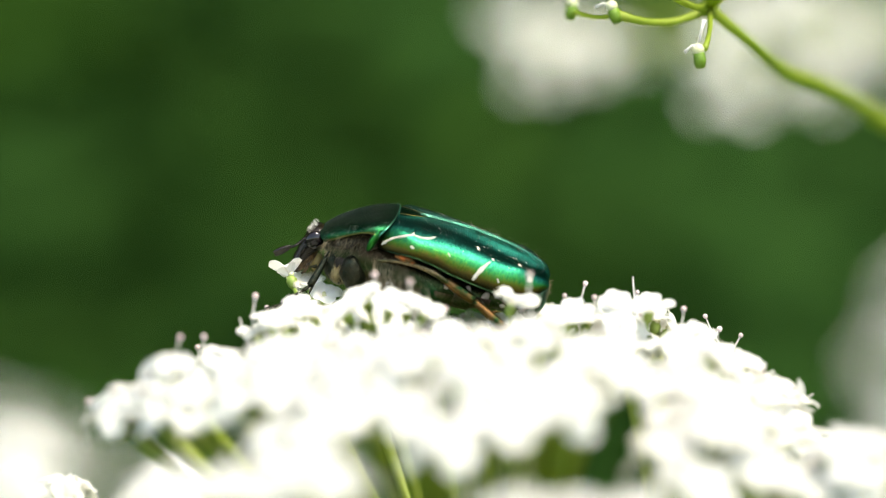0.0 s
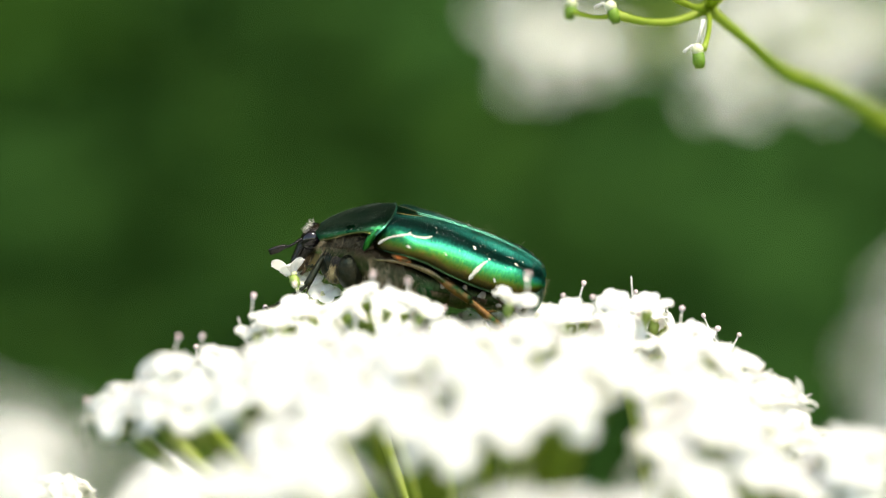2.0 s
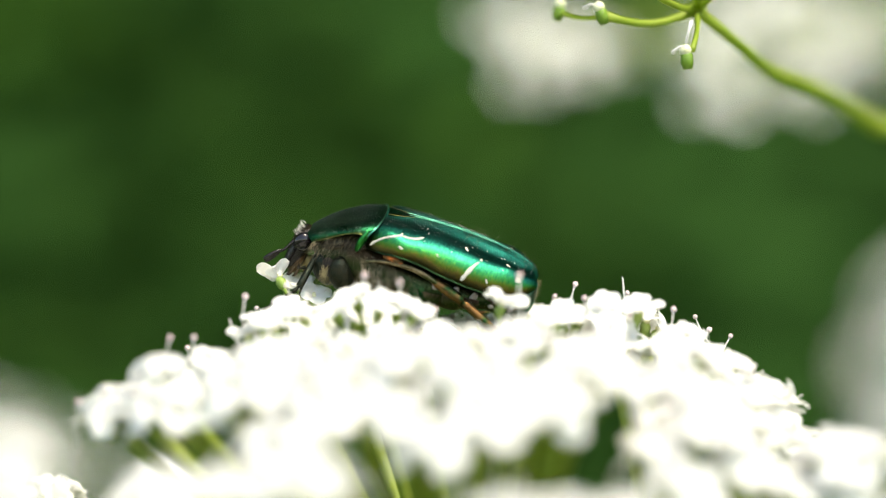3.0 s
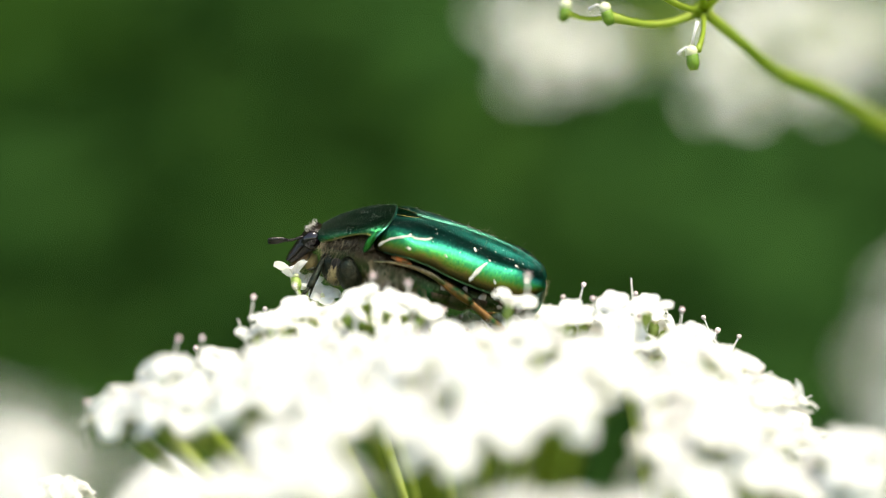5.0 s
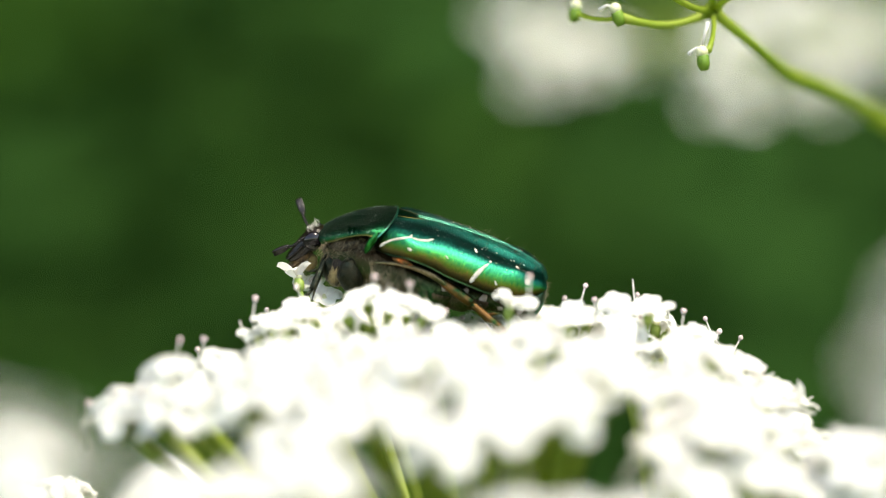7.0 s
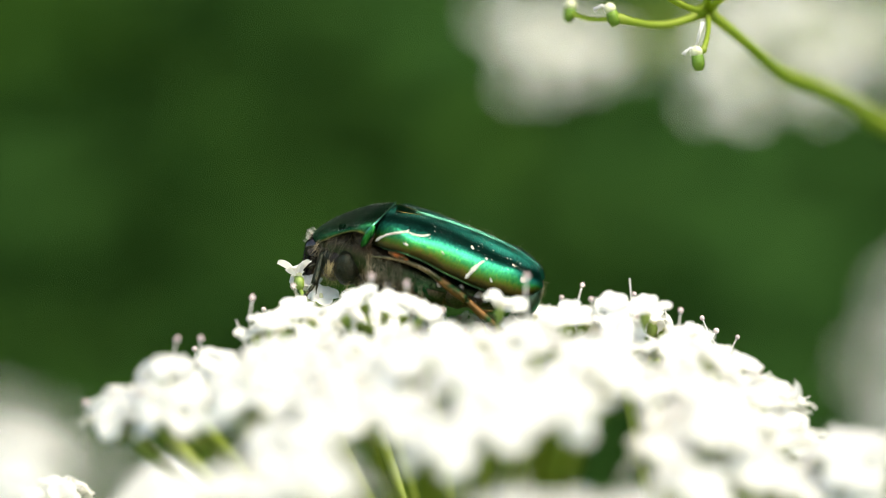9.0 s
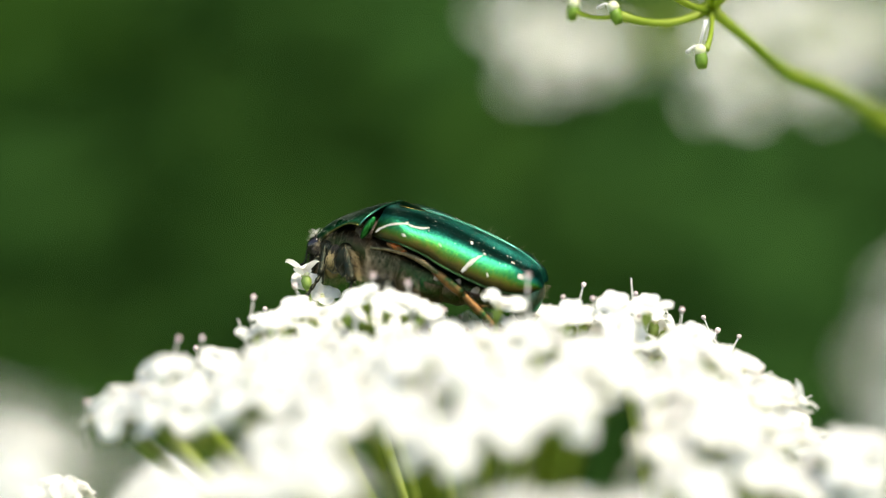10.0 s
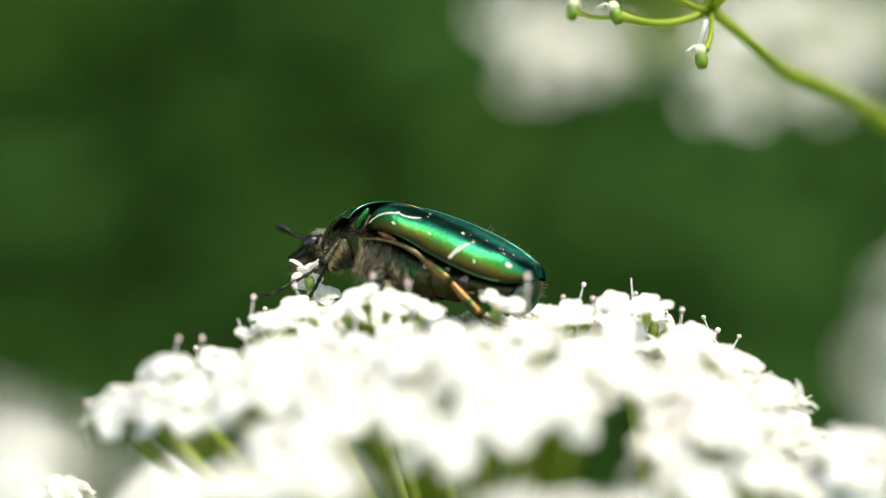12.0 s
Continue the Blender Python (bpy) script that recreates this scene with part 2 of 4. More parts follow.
# ---- ground ----
def ground():
    bm = bmesh.new()
    xs = [-900, -200, -60, -20, -8, -4, -2, -1, 0, 1, 2, 4, 8, 20, 60, 200, 900]
    ys = [-900, -200, -60, -20, -8, -4, -2, -1, 0, 0.6, 1.2, 1.8, 2.4, 3, 4, 6, 9, 14, 24, 60, 200, 900]
    loft(bm, [[(x, y, 0.03 * noise.noise((x * 0.7, y * 0.7, 0)) if abs(x) < 30 and 0.6 < abs(y) < 30 else 0) for x in xs] for y in ys], closed=False)
    ob = new("ground", mesh_of(bm, "ground", SOIL))
    tagged(ob, "dark green meadow ground", "ground", kind="structure")


def foliage(name, count, box, size, surface, seed, label, upright, slope=0.0):
    """Leaves and blades that stand or hang close together in a box (x, y, z ranges) whose face leans back by slope."""
    rng = random.Random(seed)
    verts, faces = [], []
    for _ in range(count):
        root = Vector([rng.uniform(*r) for r in box])
        # leaves above 1 m follow the hedge's added overhang
        root.y += slope * (root.z - box[2][0]) - 0.075 * max(root.z - 1, 0) ** 2
        h, w = size * rng.uniform(0.5, 1.2), size * rng.uniform(0.12, 0.3) * (0.35 if upright else 1)
        if upright:
            a, lean = rng.uniform(0, math.tau), rng.uniform(0.1, 0.5)
            side = Vector((math.cos(a), math.sin(a), rng.uniform(-0.3, 0.3)))
            way, rise = Vector((-side.y, side.x, 0)) * rng.choice((-1, 1)) * lean, Vector((0, 0, 1))
        else:
            up = Vector((rng.gauss(0, 0.5), rng.gauss(-0.6, 0.4), rng.gauss(0.7, 0.4))).normalized()
            side = Matrix.Rotation(rng.uniform(0, math.tau), 3, up) @ up.orthogonal().normalized()
            way, rise = up * -0.25, side.cross(up)
        base = len(verts)
        for s, f in ((0, 0.3), (0.3, 1.0), (0.65, 0.85), (1, 0.06)):
            mid = root + way * (h * s * s) + rise * (h * (s - 0.25 * s * s))
            verts += [mid - side * (w * f), mid + side * (w * f)]
        faces += [(base + k, base + k + 1, base + k + 3, base + k + 2) for k in (0, 2, 4)]
    me = bpy.data.meshes.new(name)
    me.from_pydata(verts, [], faces)
    me.materials.append(surface)
    return tagged(new(name, me), label, "foliage", kind="stuff")


def hedge_wall():
    """The dense dark inside of the hedge, with an uneven face."""
    bm = bmesh.new()
    # unseen overhang, added to keep bright sky out of the beetle's reflections
    loft(bm, [[(x, 2.6 + 0.25 * noise.noise((x * 1.3, 0, z * 1.3)) - 0.075 * max(z - 1, 0) ** 2, z) for x in [-7 + 0.35 * k for k in range(41)]]
              for z in [-0.05 + 0.25 * k for k in range(28)]], closed=False)
    tagged(new("hedge_backdrop", mesh_of(bm, "hedge_backdrop", LEAF)), "dark inside of a green hedge, overhang added out of view", "hedge", kind="structure")


ground()
hedge_wall()
foliage("meadow_foliage", 5000, ((-1.6, 1.6), (1.35, 2.3), (-0.01, 0.0)), 0.6, BLADE, 3, "dense green meadow leaves and blades behind the flowers", True)
# upper part is out of view, added to darken what the beetle mirrors
foliage("hedge_foliage", 16000, ((-4.5, 4.5), (1.5, 2.6), (0.0, 6.5)), 0.16, LEAF, 4, "green leaves of the background hedge and its added unseen overhang", False)
foliage("sunlit_foliage", 12000, ((-1.3, 1.3), (1.25, 2.2), (0.3, 1.5)), 0.13, LEAF, 8, "sunlit green leaves behind the flowers", False)
foliage("bush_foliage", 200, ((-0.4, 0.1), (1.2, 1.5), (0.62, 1.02)), 0.11, LEAF, 9, "leafy green bush behind the beetle", False)
foliage("herb_foliage", 9000, ((-0.42, 0.42), (0.9, 1.15), (0.40, 0.92)), 0.05, LEAF, 14, "soft green herb leaves behind the beetle", False, 0.55)
foliage("shaded_foliage", 250, ((-1.2, 1.2), (1.15, 1.7), (0.0, 1.4)), 0.16, SHADE_LEAF, 6, "darker brownish green leaves in the background", False)
# clumps coloured dark to paint the shaded hollows of the background
foliage("dark_foliage", 40, ((-0.11, -0.03), (0.84, 0.9), (0.62, 0.70)), 0.045, SHADE_LEAF, 16, "green leaves coloured dark as hedge shade", False)
foliage("dark_foliage", 30, ((-0.20, -0.08), (0.84, 0.9), (0.585, 0.615)), 0.04, SHADE_LEAF, 17, "green leaves coloured dark as hedge shade", False)
foliage("dark_foliage", 30, ((0.02, 0.06), (0.84, 0.9), (0.60, 0.72)), 0.045, SHADE_LEAF, 18, "green leaves coloured dark as hedge shade", False)
# clumps coloured pale to paint brighter, sunlit patches behind the flowers
foliage("pale_foliage", 100, ((-0.24, -0.1), (0.84, 0.9), (0.685, 0.75)), 0.045, LIT_LEAF, 19, "green leaves coloured pale as if sunlit", False)
foliage("pale_foliage", 4, ((-0.06, 0.01), (0.84, 0.9), (0.63, 0.69)), 0.04, LIT_LEAF, 20, "green leaves coloured pale as if sunlit", False)


# ---- flowers ----
def petal_mesh(width, length, curl):
    """A broad notched white petal that springs from the origin along +x, puffed up and curled in at the tip."""
    bm = bmesh.new()
    rows = []
    for s, w in ((0.04, 0.22), (0.2, 0.58), (0.4, 0.88), (0.6, 1.0), (0.78, 0.95), (0.92, 0.72), (1.0, 0.42)):
        row = []
        for k in range(-3, 4):
            q = k / 3
            notch = 0.12 * (1 - abs(q)) if s > 0.95 else 0
            x = length * (s - notch) * (1 - 0.06 * q * q)
            y = width * 0.5 * w * q
            z = curl * math.sin(s * 2.7) * 0.6 * (1 - 0.35 * q * q) + 0.2 * width * q * q * s * (1 - s * 0.7) - 0.25 * curl * max(s - 0.7, 0) / 0.3 * (1 - q * q)
            row.append((x * MM, y * MM, z * MM))
        rows.append(row)
    loft(bm, rows, closed=False)
    return mesh_of(bm, "petal", PETAL)


def flower_mesh(stalk):
    """Green ovary with a cream nectar cushion on its thin stalk; the flower opens along +z."""
    bm = bmesh.new()
    tube(bm, [(0, 0, -stalk * MM), (0.1 * MM, 0, -stalk * 0.5 * MM), (0, 0, -0.9 * MM)], [0.11 * MM, 0.1 * MM, 0.14 * MM], 6)
    tube(bm, [(0, 0, -0.95 * MM), (0, 0, -0.7 * MM), (0, 0, -0.3 * MM), (0, 0, 0)], [0.14 * MM, 0.3 * MM, 0.36 * MM, 0.22 * MM], 8)
    for x in (-0.16, 0.16):
        ball(bm, (x * MM, 0, 0.04 * MM), (0.2 * MM, 0.22 * MM, 0.15 * MM), u=8, v=5, slot=1)
    return mesh_of(bm, "flower", OVARY, CREAM)


def stamen_mesh(length, lean, full=True):
    bm = bmesh.new()
    tip = Vector((lean * MM, 0, length * MM))
    tube(bm, [(0.2 * MM, 0, 0), (lean * 0.25 * MM, 0, length * 0.5 * MM), tip], [0.05 * MM, 0.045 * MM, 0.035 * MM], 5)
    if full:
        ball(bm, tip, (0.17 * MM, 0.14 * MM, 0.18 * MM), u=10, v=7, slot=1)
    return mesh_of(bm, "stamen", FILAMENT, ANTHER)


PETALS = [petal_mesh(1.4, 1.3, 0.5), petal_mesh(1.5, 1.4, 0.42), petal_mesh(1.3, 1.2, 0.6)]
BIG_PETALS = [petal_mesh(1.8, 1.7, 0.36), petal_mesh(1.7, 1.6, 0.48)]
STAMENS = [stamen_mesh(1.5, 0.5), stamen_mesh(1.7, 0.9), stamen_mesh(1.2, 1.1)]
LONG_STAMENS = [stamen_mesh(2.6, 0.12, False), stamen_mesh(2.6, 0.12)]
FLOWERS = {}


def flower(parent, place, way, stalk, outward, rng, stamens=2):
    """One flower as a part with its petals and stamens."""
    key = round(stalk * 2) / 2
    if key not in FLOWERS:
        FLOWERS[key] = flower_mesh(key)
    ob = part("flower", FLOWERS[key], None, parent)
    turn = way.to_track_quat("Z", "X").to_matrix().to_4x4()
    out = turn.inverted().to_3x3() @ outward
    spin = math.atan2(out.y, out.x)
    ob.matrix_basis = Matrix.Translation(place) @ turn
    for k in range(5):
        big = k == 0 and outward.length > 0.5
        p = part("petal", rng.choice(BIG_PETALS if big else PETALS), None, ob)
        p.matrix_basis = pose(0, 0, 0, rng.uniform(-10, 10), rng.uniform(-42, 0), math.degrees(spin) + 72 * k + rng.uniform(-9, 9))
        p.scale = (rng.uniform(0.9, 1.1),) * 3
    for k in range(stamens):
        s = part("stamen", rng.choice(STAMENS), None, ob)
        s.matrix_basis = pose(0, 0, 0, rng.uniform(-15, 15), rng.uniform(-15, 25), rng.uniform(0, 360))
    return ob


def umbellet(parent, top, r, node, rng, centre, thin=False):
    """A round cluster of flowers on one ray of the flower head."""
    stalk = (r - 1.1) / 0.86
    lean = Vector(((top.x - centre.x) * 14, (top.y - centre.y) * 14, 1.0)).normalized()
    hub = top - lean * (stalk * MM)
    count = int(stalk * stalk * (0.9 if thin else 1.15) + (4 if thin else 5))
    frame_turn = lean.to_track_quat("Z", "X").to_matrix()
    for i in range(count):
        tilt = math.radians(68) * math.sqrt((i + 0.3) / count)
        turn = i * 2.39996 + rng.uniform(-0.2, 0.2)
        way = frame_turn @ Vector((math.sin(tilt) * math.cos(turn), math.sin(tilt) * math.sin(turn), math.cos(tilt)))
        length = stalk * rng.uniform(0.88, 1.1)
        outer = (way - lean * way.dot(lean)).normalized() if tilt > 0.7 else Vector((0, 0, 0))
        face = (way + Vector((0, 0, 0.25))).normalized()
        flower(parent, hub + way * (length * MM), face, length, outer, rng, rng.choice((0, 0, 0, 0, 0, 0, 0, 1)))
    bm = bmesh.new()
    tube(bm, bend(node, hub, Vector(((hub.x - node.x) * 0.02, (hub.y - node.y) * 0.02, -0.0005)), 7),
         [q * MM for q in (0.56, 0.5, 0.45, 0.42, 0.41, 0.4, 0.42, 0.5)], 8)
    for k in range(4):
        a = k * 1.6 + rng.uniform(0, 1)
        out = Vector((math.cos(a), math.sin(a), -0.5)) * (1.6 * MM)
        tube(bm, [hub, hub + out * 0.5, hub + out], [0.25 * MM, 0.22 * MM, 0.03 * MM], 5)
    part("ray", bm, STEM, parent)


def umbel(name, foot, node, heads, seed, label, group):
    """A flower head: a stalk from the soil, rays and their clusters of flowers."""
    rng = random.Random(seed)
    ob = thing(name, foot, label, "flower", group)
    base = Vector(foot)
    hub = at(*node) - base
    bm = bmesh.new()
    tube(bm, bend(Vector((0, 0, -0.004)), hub, Vector((0.012, 0.008, 0)), 10), [(2.2 - 0.09 * k) * MM for k in range(11)], 10)
    ball(bm, hub, (1.7 * MM, 1.7 * MM, 1.4 * MM))
    part("stalk", bm, STEM, ob)
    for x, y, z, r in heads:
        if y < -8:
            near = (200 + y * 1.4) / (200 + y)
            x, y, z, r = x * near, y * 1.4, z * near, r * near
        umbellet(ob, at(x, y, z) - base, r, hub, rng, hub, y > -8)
    return ob


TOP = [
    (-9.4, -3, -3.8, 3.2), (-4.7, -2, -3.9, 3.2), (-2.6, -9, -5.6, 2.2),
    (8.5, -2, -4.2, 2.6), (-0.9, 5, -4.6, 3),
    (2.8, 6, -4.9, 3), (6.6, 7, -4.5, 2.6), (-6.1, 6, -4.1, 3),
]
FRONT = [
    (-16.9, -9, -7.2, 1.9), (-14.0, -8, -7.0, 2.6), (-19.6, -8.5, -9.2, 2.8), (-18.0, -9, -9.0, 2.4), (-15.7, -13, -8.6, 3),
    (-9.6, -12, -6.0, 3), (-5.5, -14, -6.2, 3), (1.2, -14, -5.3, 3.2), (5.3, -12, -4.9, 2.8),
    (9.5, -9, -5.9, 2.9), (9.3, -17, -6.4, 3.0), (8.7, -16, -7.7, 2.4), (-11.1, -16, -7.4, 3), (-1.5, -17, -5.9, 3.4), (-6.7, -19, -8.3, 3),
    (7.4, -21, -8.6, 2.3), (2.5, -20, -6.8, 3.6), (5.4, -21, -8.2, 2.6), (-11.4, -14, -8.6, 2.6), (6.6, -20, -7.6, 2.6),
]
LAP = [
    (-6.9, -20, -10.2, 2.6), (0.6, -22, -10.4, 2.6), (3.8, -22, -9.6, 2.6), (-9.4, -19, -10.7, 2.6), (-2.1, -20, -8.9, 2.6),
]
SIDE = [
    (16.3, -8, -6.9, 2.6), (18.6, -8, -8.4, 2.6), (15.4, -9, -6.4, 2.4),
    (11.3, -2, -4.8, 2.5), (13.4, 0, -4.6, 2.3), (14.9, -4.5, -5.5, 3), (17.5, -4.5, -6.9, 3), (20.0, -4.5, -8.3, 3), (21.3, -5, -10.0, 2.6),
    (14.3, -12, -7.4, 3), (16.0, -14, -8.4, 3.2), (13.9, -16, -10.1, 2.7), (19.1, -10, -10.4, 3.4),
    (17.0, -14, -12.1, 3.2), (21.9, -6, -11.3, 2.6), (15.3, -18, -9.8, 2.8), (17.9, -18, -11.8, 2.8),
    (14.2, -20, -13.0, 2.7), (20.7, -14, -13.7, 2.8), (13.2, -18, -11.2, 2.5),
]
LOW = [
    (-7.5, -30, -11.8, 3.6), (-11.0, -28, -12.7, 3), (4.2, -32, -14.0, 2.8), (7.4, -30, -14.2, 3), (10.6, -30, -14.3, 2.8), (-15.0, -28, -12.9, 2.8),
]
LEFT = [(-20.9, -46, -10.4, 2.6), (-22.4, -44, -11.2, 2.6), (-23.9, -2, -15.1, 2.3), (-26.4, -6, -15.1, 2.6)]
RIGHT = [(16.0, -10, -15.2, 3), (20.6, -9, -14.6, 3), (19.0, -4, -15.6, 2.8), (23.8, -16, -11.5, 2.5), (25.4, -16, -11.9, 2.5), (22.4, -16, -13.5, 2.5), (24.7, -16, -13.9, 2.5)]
WHITE = "white flower heads of the meadow"
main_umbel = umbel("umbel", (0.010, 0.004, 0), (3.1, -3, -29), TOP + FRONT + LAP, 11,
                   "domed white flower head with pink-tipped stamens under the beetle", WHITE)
foot = Vector(main_umbel.location)
pick = random.Random(31)


def lone_flower(place, way, turn, big, cup=0.0):
    """A flower of the domed head that the beetle pushes about."""
    f = flower(main_umbel, at(*place) - foot, Vector(way).normalized(), 3.5, Vector(turn), pick, 0)
    for p in f.children:
        p.matrix_basis = p.matrix_basis @ pose(0, 0, 0, 0, -cup, 0)
        p.scale = (big, big, big)
    return f


# tip, lean and whether the pollen head is still on it
for x, y, z, lean, full in ((9.05, -1, -2.19, 12, 1), (12.06, -1, -1.76, -8, 0), (12.66, 4, -2.83, 5, 1), (10.01, 7, -3.21, -5, 1), (15.91, 7, -3.96, 3, 1), (16.83, 1, -4.32, -28, 1),
                            (16.62, 2, -4.92, -30, 1), (17.91, 3, -5.20, 30, 1), (19.01, 0, -5.52, 25, 1), (23.31, -3, -9.13, 60, 0), (-11.68, -5, -2.92, 3, 1), (-12.73, -4, -4.31, -22, 0),
                            (-16.02, -9, -5.38, 10, 1), (-16.13, 6, -6.47, -10, 1), (-21.49, -10, -9.22, 4, 1), (-19.95, -9, -8.58, 12, 1), (-4.19, -8, -1.59, 0, 1), (-2.03, -9, -2.00, -6, 1),
                            (0.14, -6, -3.74, 4, 1), (5.27, -9, -1.59, -2, 1), (-11.48, 4, -3.83, -5, 1), (-3.24, -9, -2.03, 10, 0)):
    st = part("stamen", LONG_STAMENS[full], None, main_umbel)
    st.matrix_basis = (Matrix.Translation(at(x, y, z) - foot) @ pose(0, 0, 0, pick.uniform(-10, 10), lean, 0) @ Matrix.Scale(pick.uniform(0.9, 1.15), 4)
                       @ pose(-0.12 * MM, 0, -2.6 * MM))
eaten = lone_flower((-9.85, 1.8, -1.75), (-0.3, 0.4, 0.85), (-1, 0, 0.2), 1.0, 12)
lone_flower((-8.5, 3.2, -2.5), (-0.1, -0.5, 0.8), (-1, 0, 0), 0.9)
lone_flower((-7.7, 2.4, -3.0), (0.2, -0.6, 0.8), (1, 0, 0), 0.8)
for place, way, turn, big in (((-6.0, -6, -3.95), (-0.4, -0.5, 1), (-1, 0, 0), 0.95), ((-4.75, -5.4, -3.1), (-0.2, -0.55, 1), (-1, 0, 0), 0.95),
                              ((-3.3, -6.2, -3.55), (0.2, -0.6, 1), (1, 0, 0), 0.95), ((-2.1, -5.6, -3.65), (0.3, -0.4, 1), (1, 0, 0), 0.9), ((-1.2, -6.4, -4.1), (0.5, -0.5, 1), (1, 0, 0), 0.9),
                              ((-3.0, -9, -5.5), (0.1, -0.6, 0.9), (0, -1, 0), 1.1), ((-7.4, -8, -5.5), (-0.2, -0.5, 1), (-1, 0, 0), 1.0),
                              ((-9.7, -8, -4.9), (-0.2, -0.4, 1), (-1, 0, 0), 1.0), ((-8.0, -6, -4.3), (0, -0.3, 1), (1, 0, 0), 1.0),
                              ((0.4, -10, -5.6), (0.1, -0.6, 0.9), (0, -1, 0), 1.1), ((-5.4, -11, -6.2), (0, -0.5, 1), (0, -1, 0), 1.1),
                              ((-11.5, -5, -5.3), (-0.4, -0.4, 1), (-1, 0, 0), 0.9), ((-10.6, -5.4, -4.7), (-0.1, -0.4, 1), (-1, 0, 0), 0.95),
                              ((8.0, -4, -4.3), (-0.1, -0.5, 1), (1, 0, 0), 1.05), ((10.7, -4, -3.85), (0, -0.4, 1), (1, 0, 0), 1.1),
                              ((12.9, -4, -3.85), (0.1, -0.5, 1), (1, 0, 0), 1.05), ((11.0, -5, -5.0), (0, -0.9, 0.6), (0, -1, 0), 1.0),
                              ((15.6, -5, -5.6), (0.2, -0.5, 1), (1, 0, 0), 1.0), ((7.6, -6, -4.6), (0, -0.4, 1), (-1, 0, 0), 1.0)):
    lone_flower(place, way, turn, big)
pushed = lone_flower((4.2, -5, -3.45), (0.05, -0.25, 1), (1, 0, 0), 1.15)
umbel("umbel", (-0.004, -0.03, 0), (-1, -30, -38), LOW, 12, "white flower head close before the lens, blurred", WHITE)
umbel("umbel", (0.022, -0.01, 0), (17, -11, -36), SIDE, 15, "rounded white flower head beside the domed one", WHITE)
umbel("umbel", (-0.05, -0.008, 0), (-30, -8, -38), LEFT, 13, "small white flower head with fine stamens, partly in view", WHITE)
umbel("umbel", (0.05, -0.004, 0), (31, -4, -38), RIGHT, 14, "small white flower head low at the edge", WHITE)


def far_umbel(foot, way, heads, seed, spread, count, away=1.0):
    """A flower head farther back on a bowed stalk; each cluster of tiny flowers is one part."""
    rng = random.Random(seed)
    ob = thing("umbel", foot, "white flower head far back, out of focus", "flower", WHITE)
    base = Vector(foot)
    face = pose(0, 0, 0, 34, 18, 0).to_3x3()
    hub = at(*way[-1]) - base
    bm = bmesh.new()
    pts = [Vector((0, 0, -0.004))] + [at(*w) - base for w in way]
    tube(bm, pts, [2 * MM] * len(pts), 8)
    part("stalk", bm, STEM, ob)
    for x, y, z in heads:
        top = at(x * away, (y + 200) * away - 200, z * away) - base
        bm = bmesh.new()
        tube(bm, bend(hub, top, Vector((0, 0, 0.001)), 5), [0.5 * MM] * 6, 6)
        part("ray", bm, STEM, ob)
        bm = bmesh.new()
        for _ in range(count):
            a, q = rng.uniform(0, math.tau), spread * math.sqrt(rng.random())
            mid = top + face @ Vector((q * math.cos(a), q * math.sin(a), 0.3 * spread - 0.45 * q * q / spread + rng.uniform(-0.1, 0.1) * spread)) * MM
            spin = pose(*mid, rng.uniform(5, 70), rng.uniform(-20, 50), 0) @ pose(0, 0, 0, 0, 0, rng.uniform(0, 360))
            for k in range(5):
                t = spin @ pose(0, 0, 0, 0, -15, 72 * k)
                loft(bm, [[t @ Vector((x * MM, y * MM, z * MM)) for x, y, z in row] for row in
                          (((0.05, -0.1, 0), (0.05, 0.1, 0)), ((0.8, -0.6, 0.1), (0.8, 0.6, 0.1)), ((1.4, -0.4, 0.05), (1.4, 0.4, 0.05)))],
                     closed=False)
        part("umbellet", bm, PETAL, ob)
    return ob


far_umbel((0.15, 0.23, 0), [(150, 245, -200), (130, 250, 0), (95, 250, 28), (50, 252, 33), (22, 250, 30)],
          [(7.5, 86, 18), (11, 84, 17.3), (7, 89, 21), (12, 94, 20), (8.6, 81, 16.2), (16, 96, 18.5), (12.6, 91, 18.6), (10, 94, 22)], 21, 4.6, 5, 1.4)
far_umbel((0.18, 0.24, 0), [(180, 250, -200), (150, 253, 5), (100, 255, 28), (55, 253, 30)],
          [(25, 75, 13), (24.5, 79, 16.4), (26, 86, 19.2), (33.8, 87, 15.0), (34.4, 90, 14.6), (31, 95, 24), (36, 97, 24), (29, 93, 21), (35, 99, 21), (30, 91, 20.6), (38, 101, 20), (32, 97, 22), (41, 101, 19), (42.5, 101, 22), (39.5, 99, 16.5)], 22, 3.8, 8, 1.4)
far_umbel((-0.04, 0.07, 0), [(-38, 70, -200), (-30, 68, -45)],
          [(-22, 64, -21), (-18, 60, -23), (-25, 70, -24)], 25, 3.0, 36)
far_umbel((-0.18, 0.72, 0), [(-180, 715, -300), (-135, 710, -95)],
          [(-100 + 9 * q * math.cos(k * 2.4), 500 + 9 * q * math.sin(k * 2.4), -42 - 1.0 * q * q) for k, q in enumerate((0, 1, 1.5, 2, 2.3, 2.6, 3, 3.2, 3.5, 3.7))], 23, 13, 24, 1.28)
far_umbel((0.22, 0.72, 0), [(220, 715, -300), (160, 710, -77)],
          [(117 + 7 * q * math.cos(k * 2.4), 500 + 7 * q * math.sin(k * 2.4), -8 - 5 * k) for k, q in enumerate((0, 1, 1.3, 1.6, 1.9, 2.0, 2.1, 2.2, 2.3, 2.4))], 24, 12, 300, 1.28)


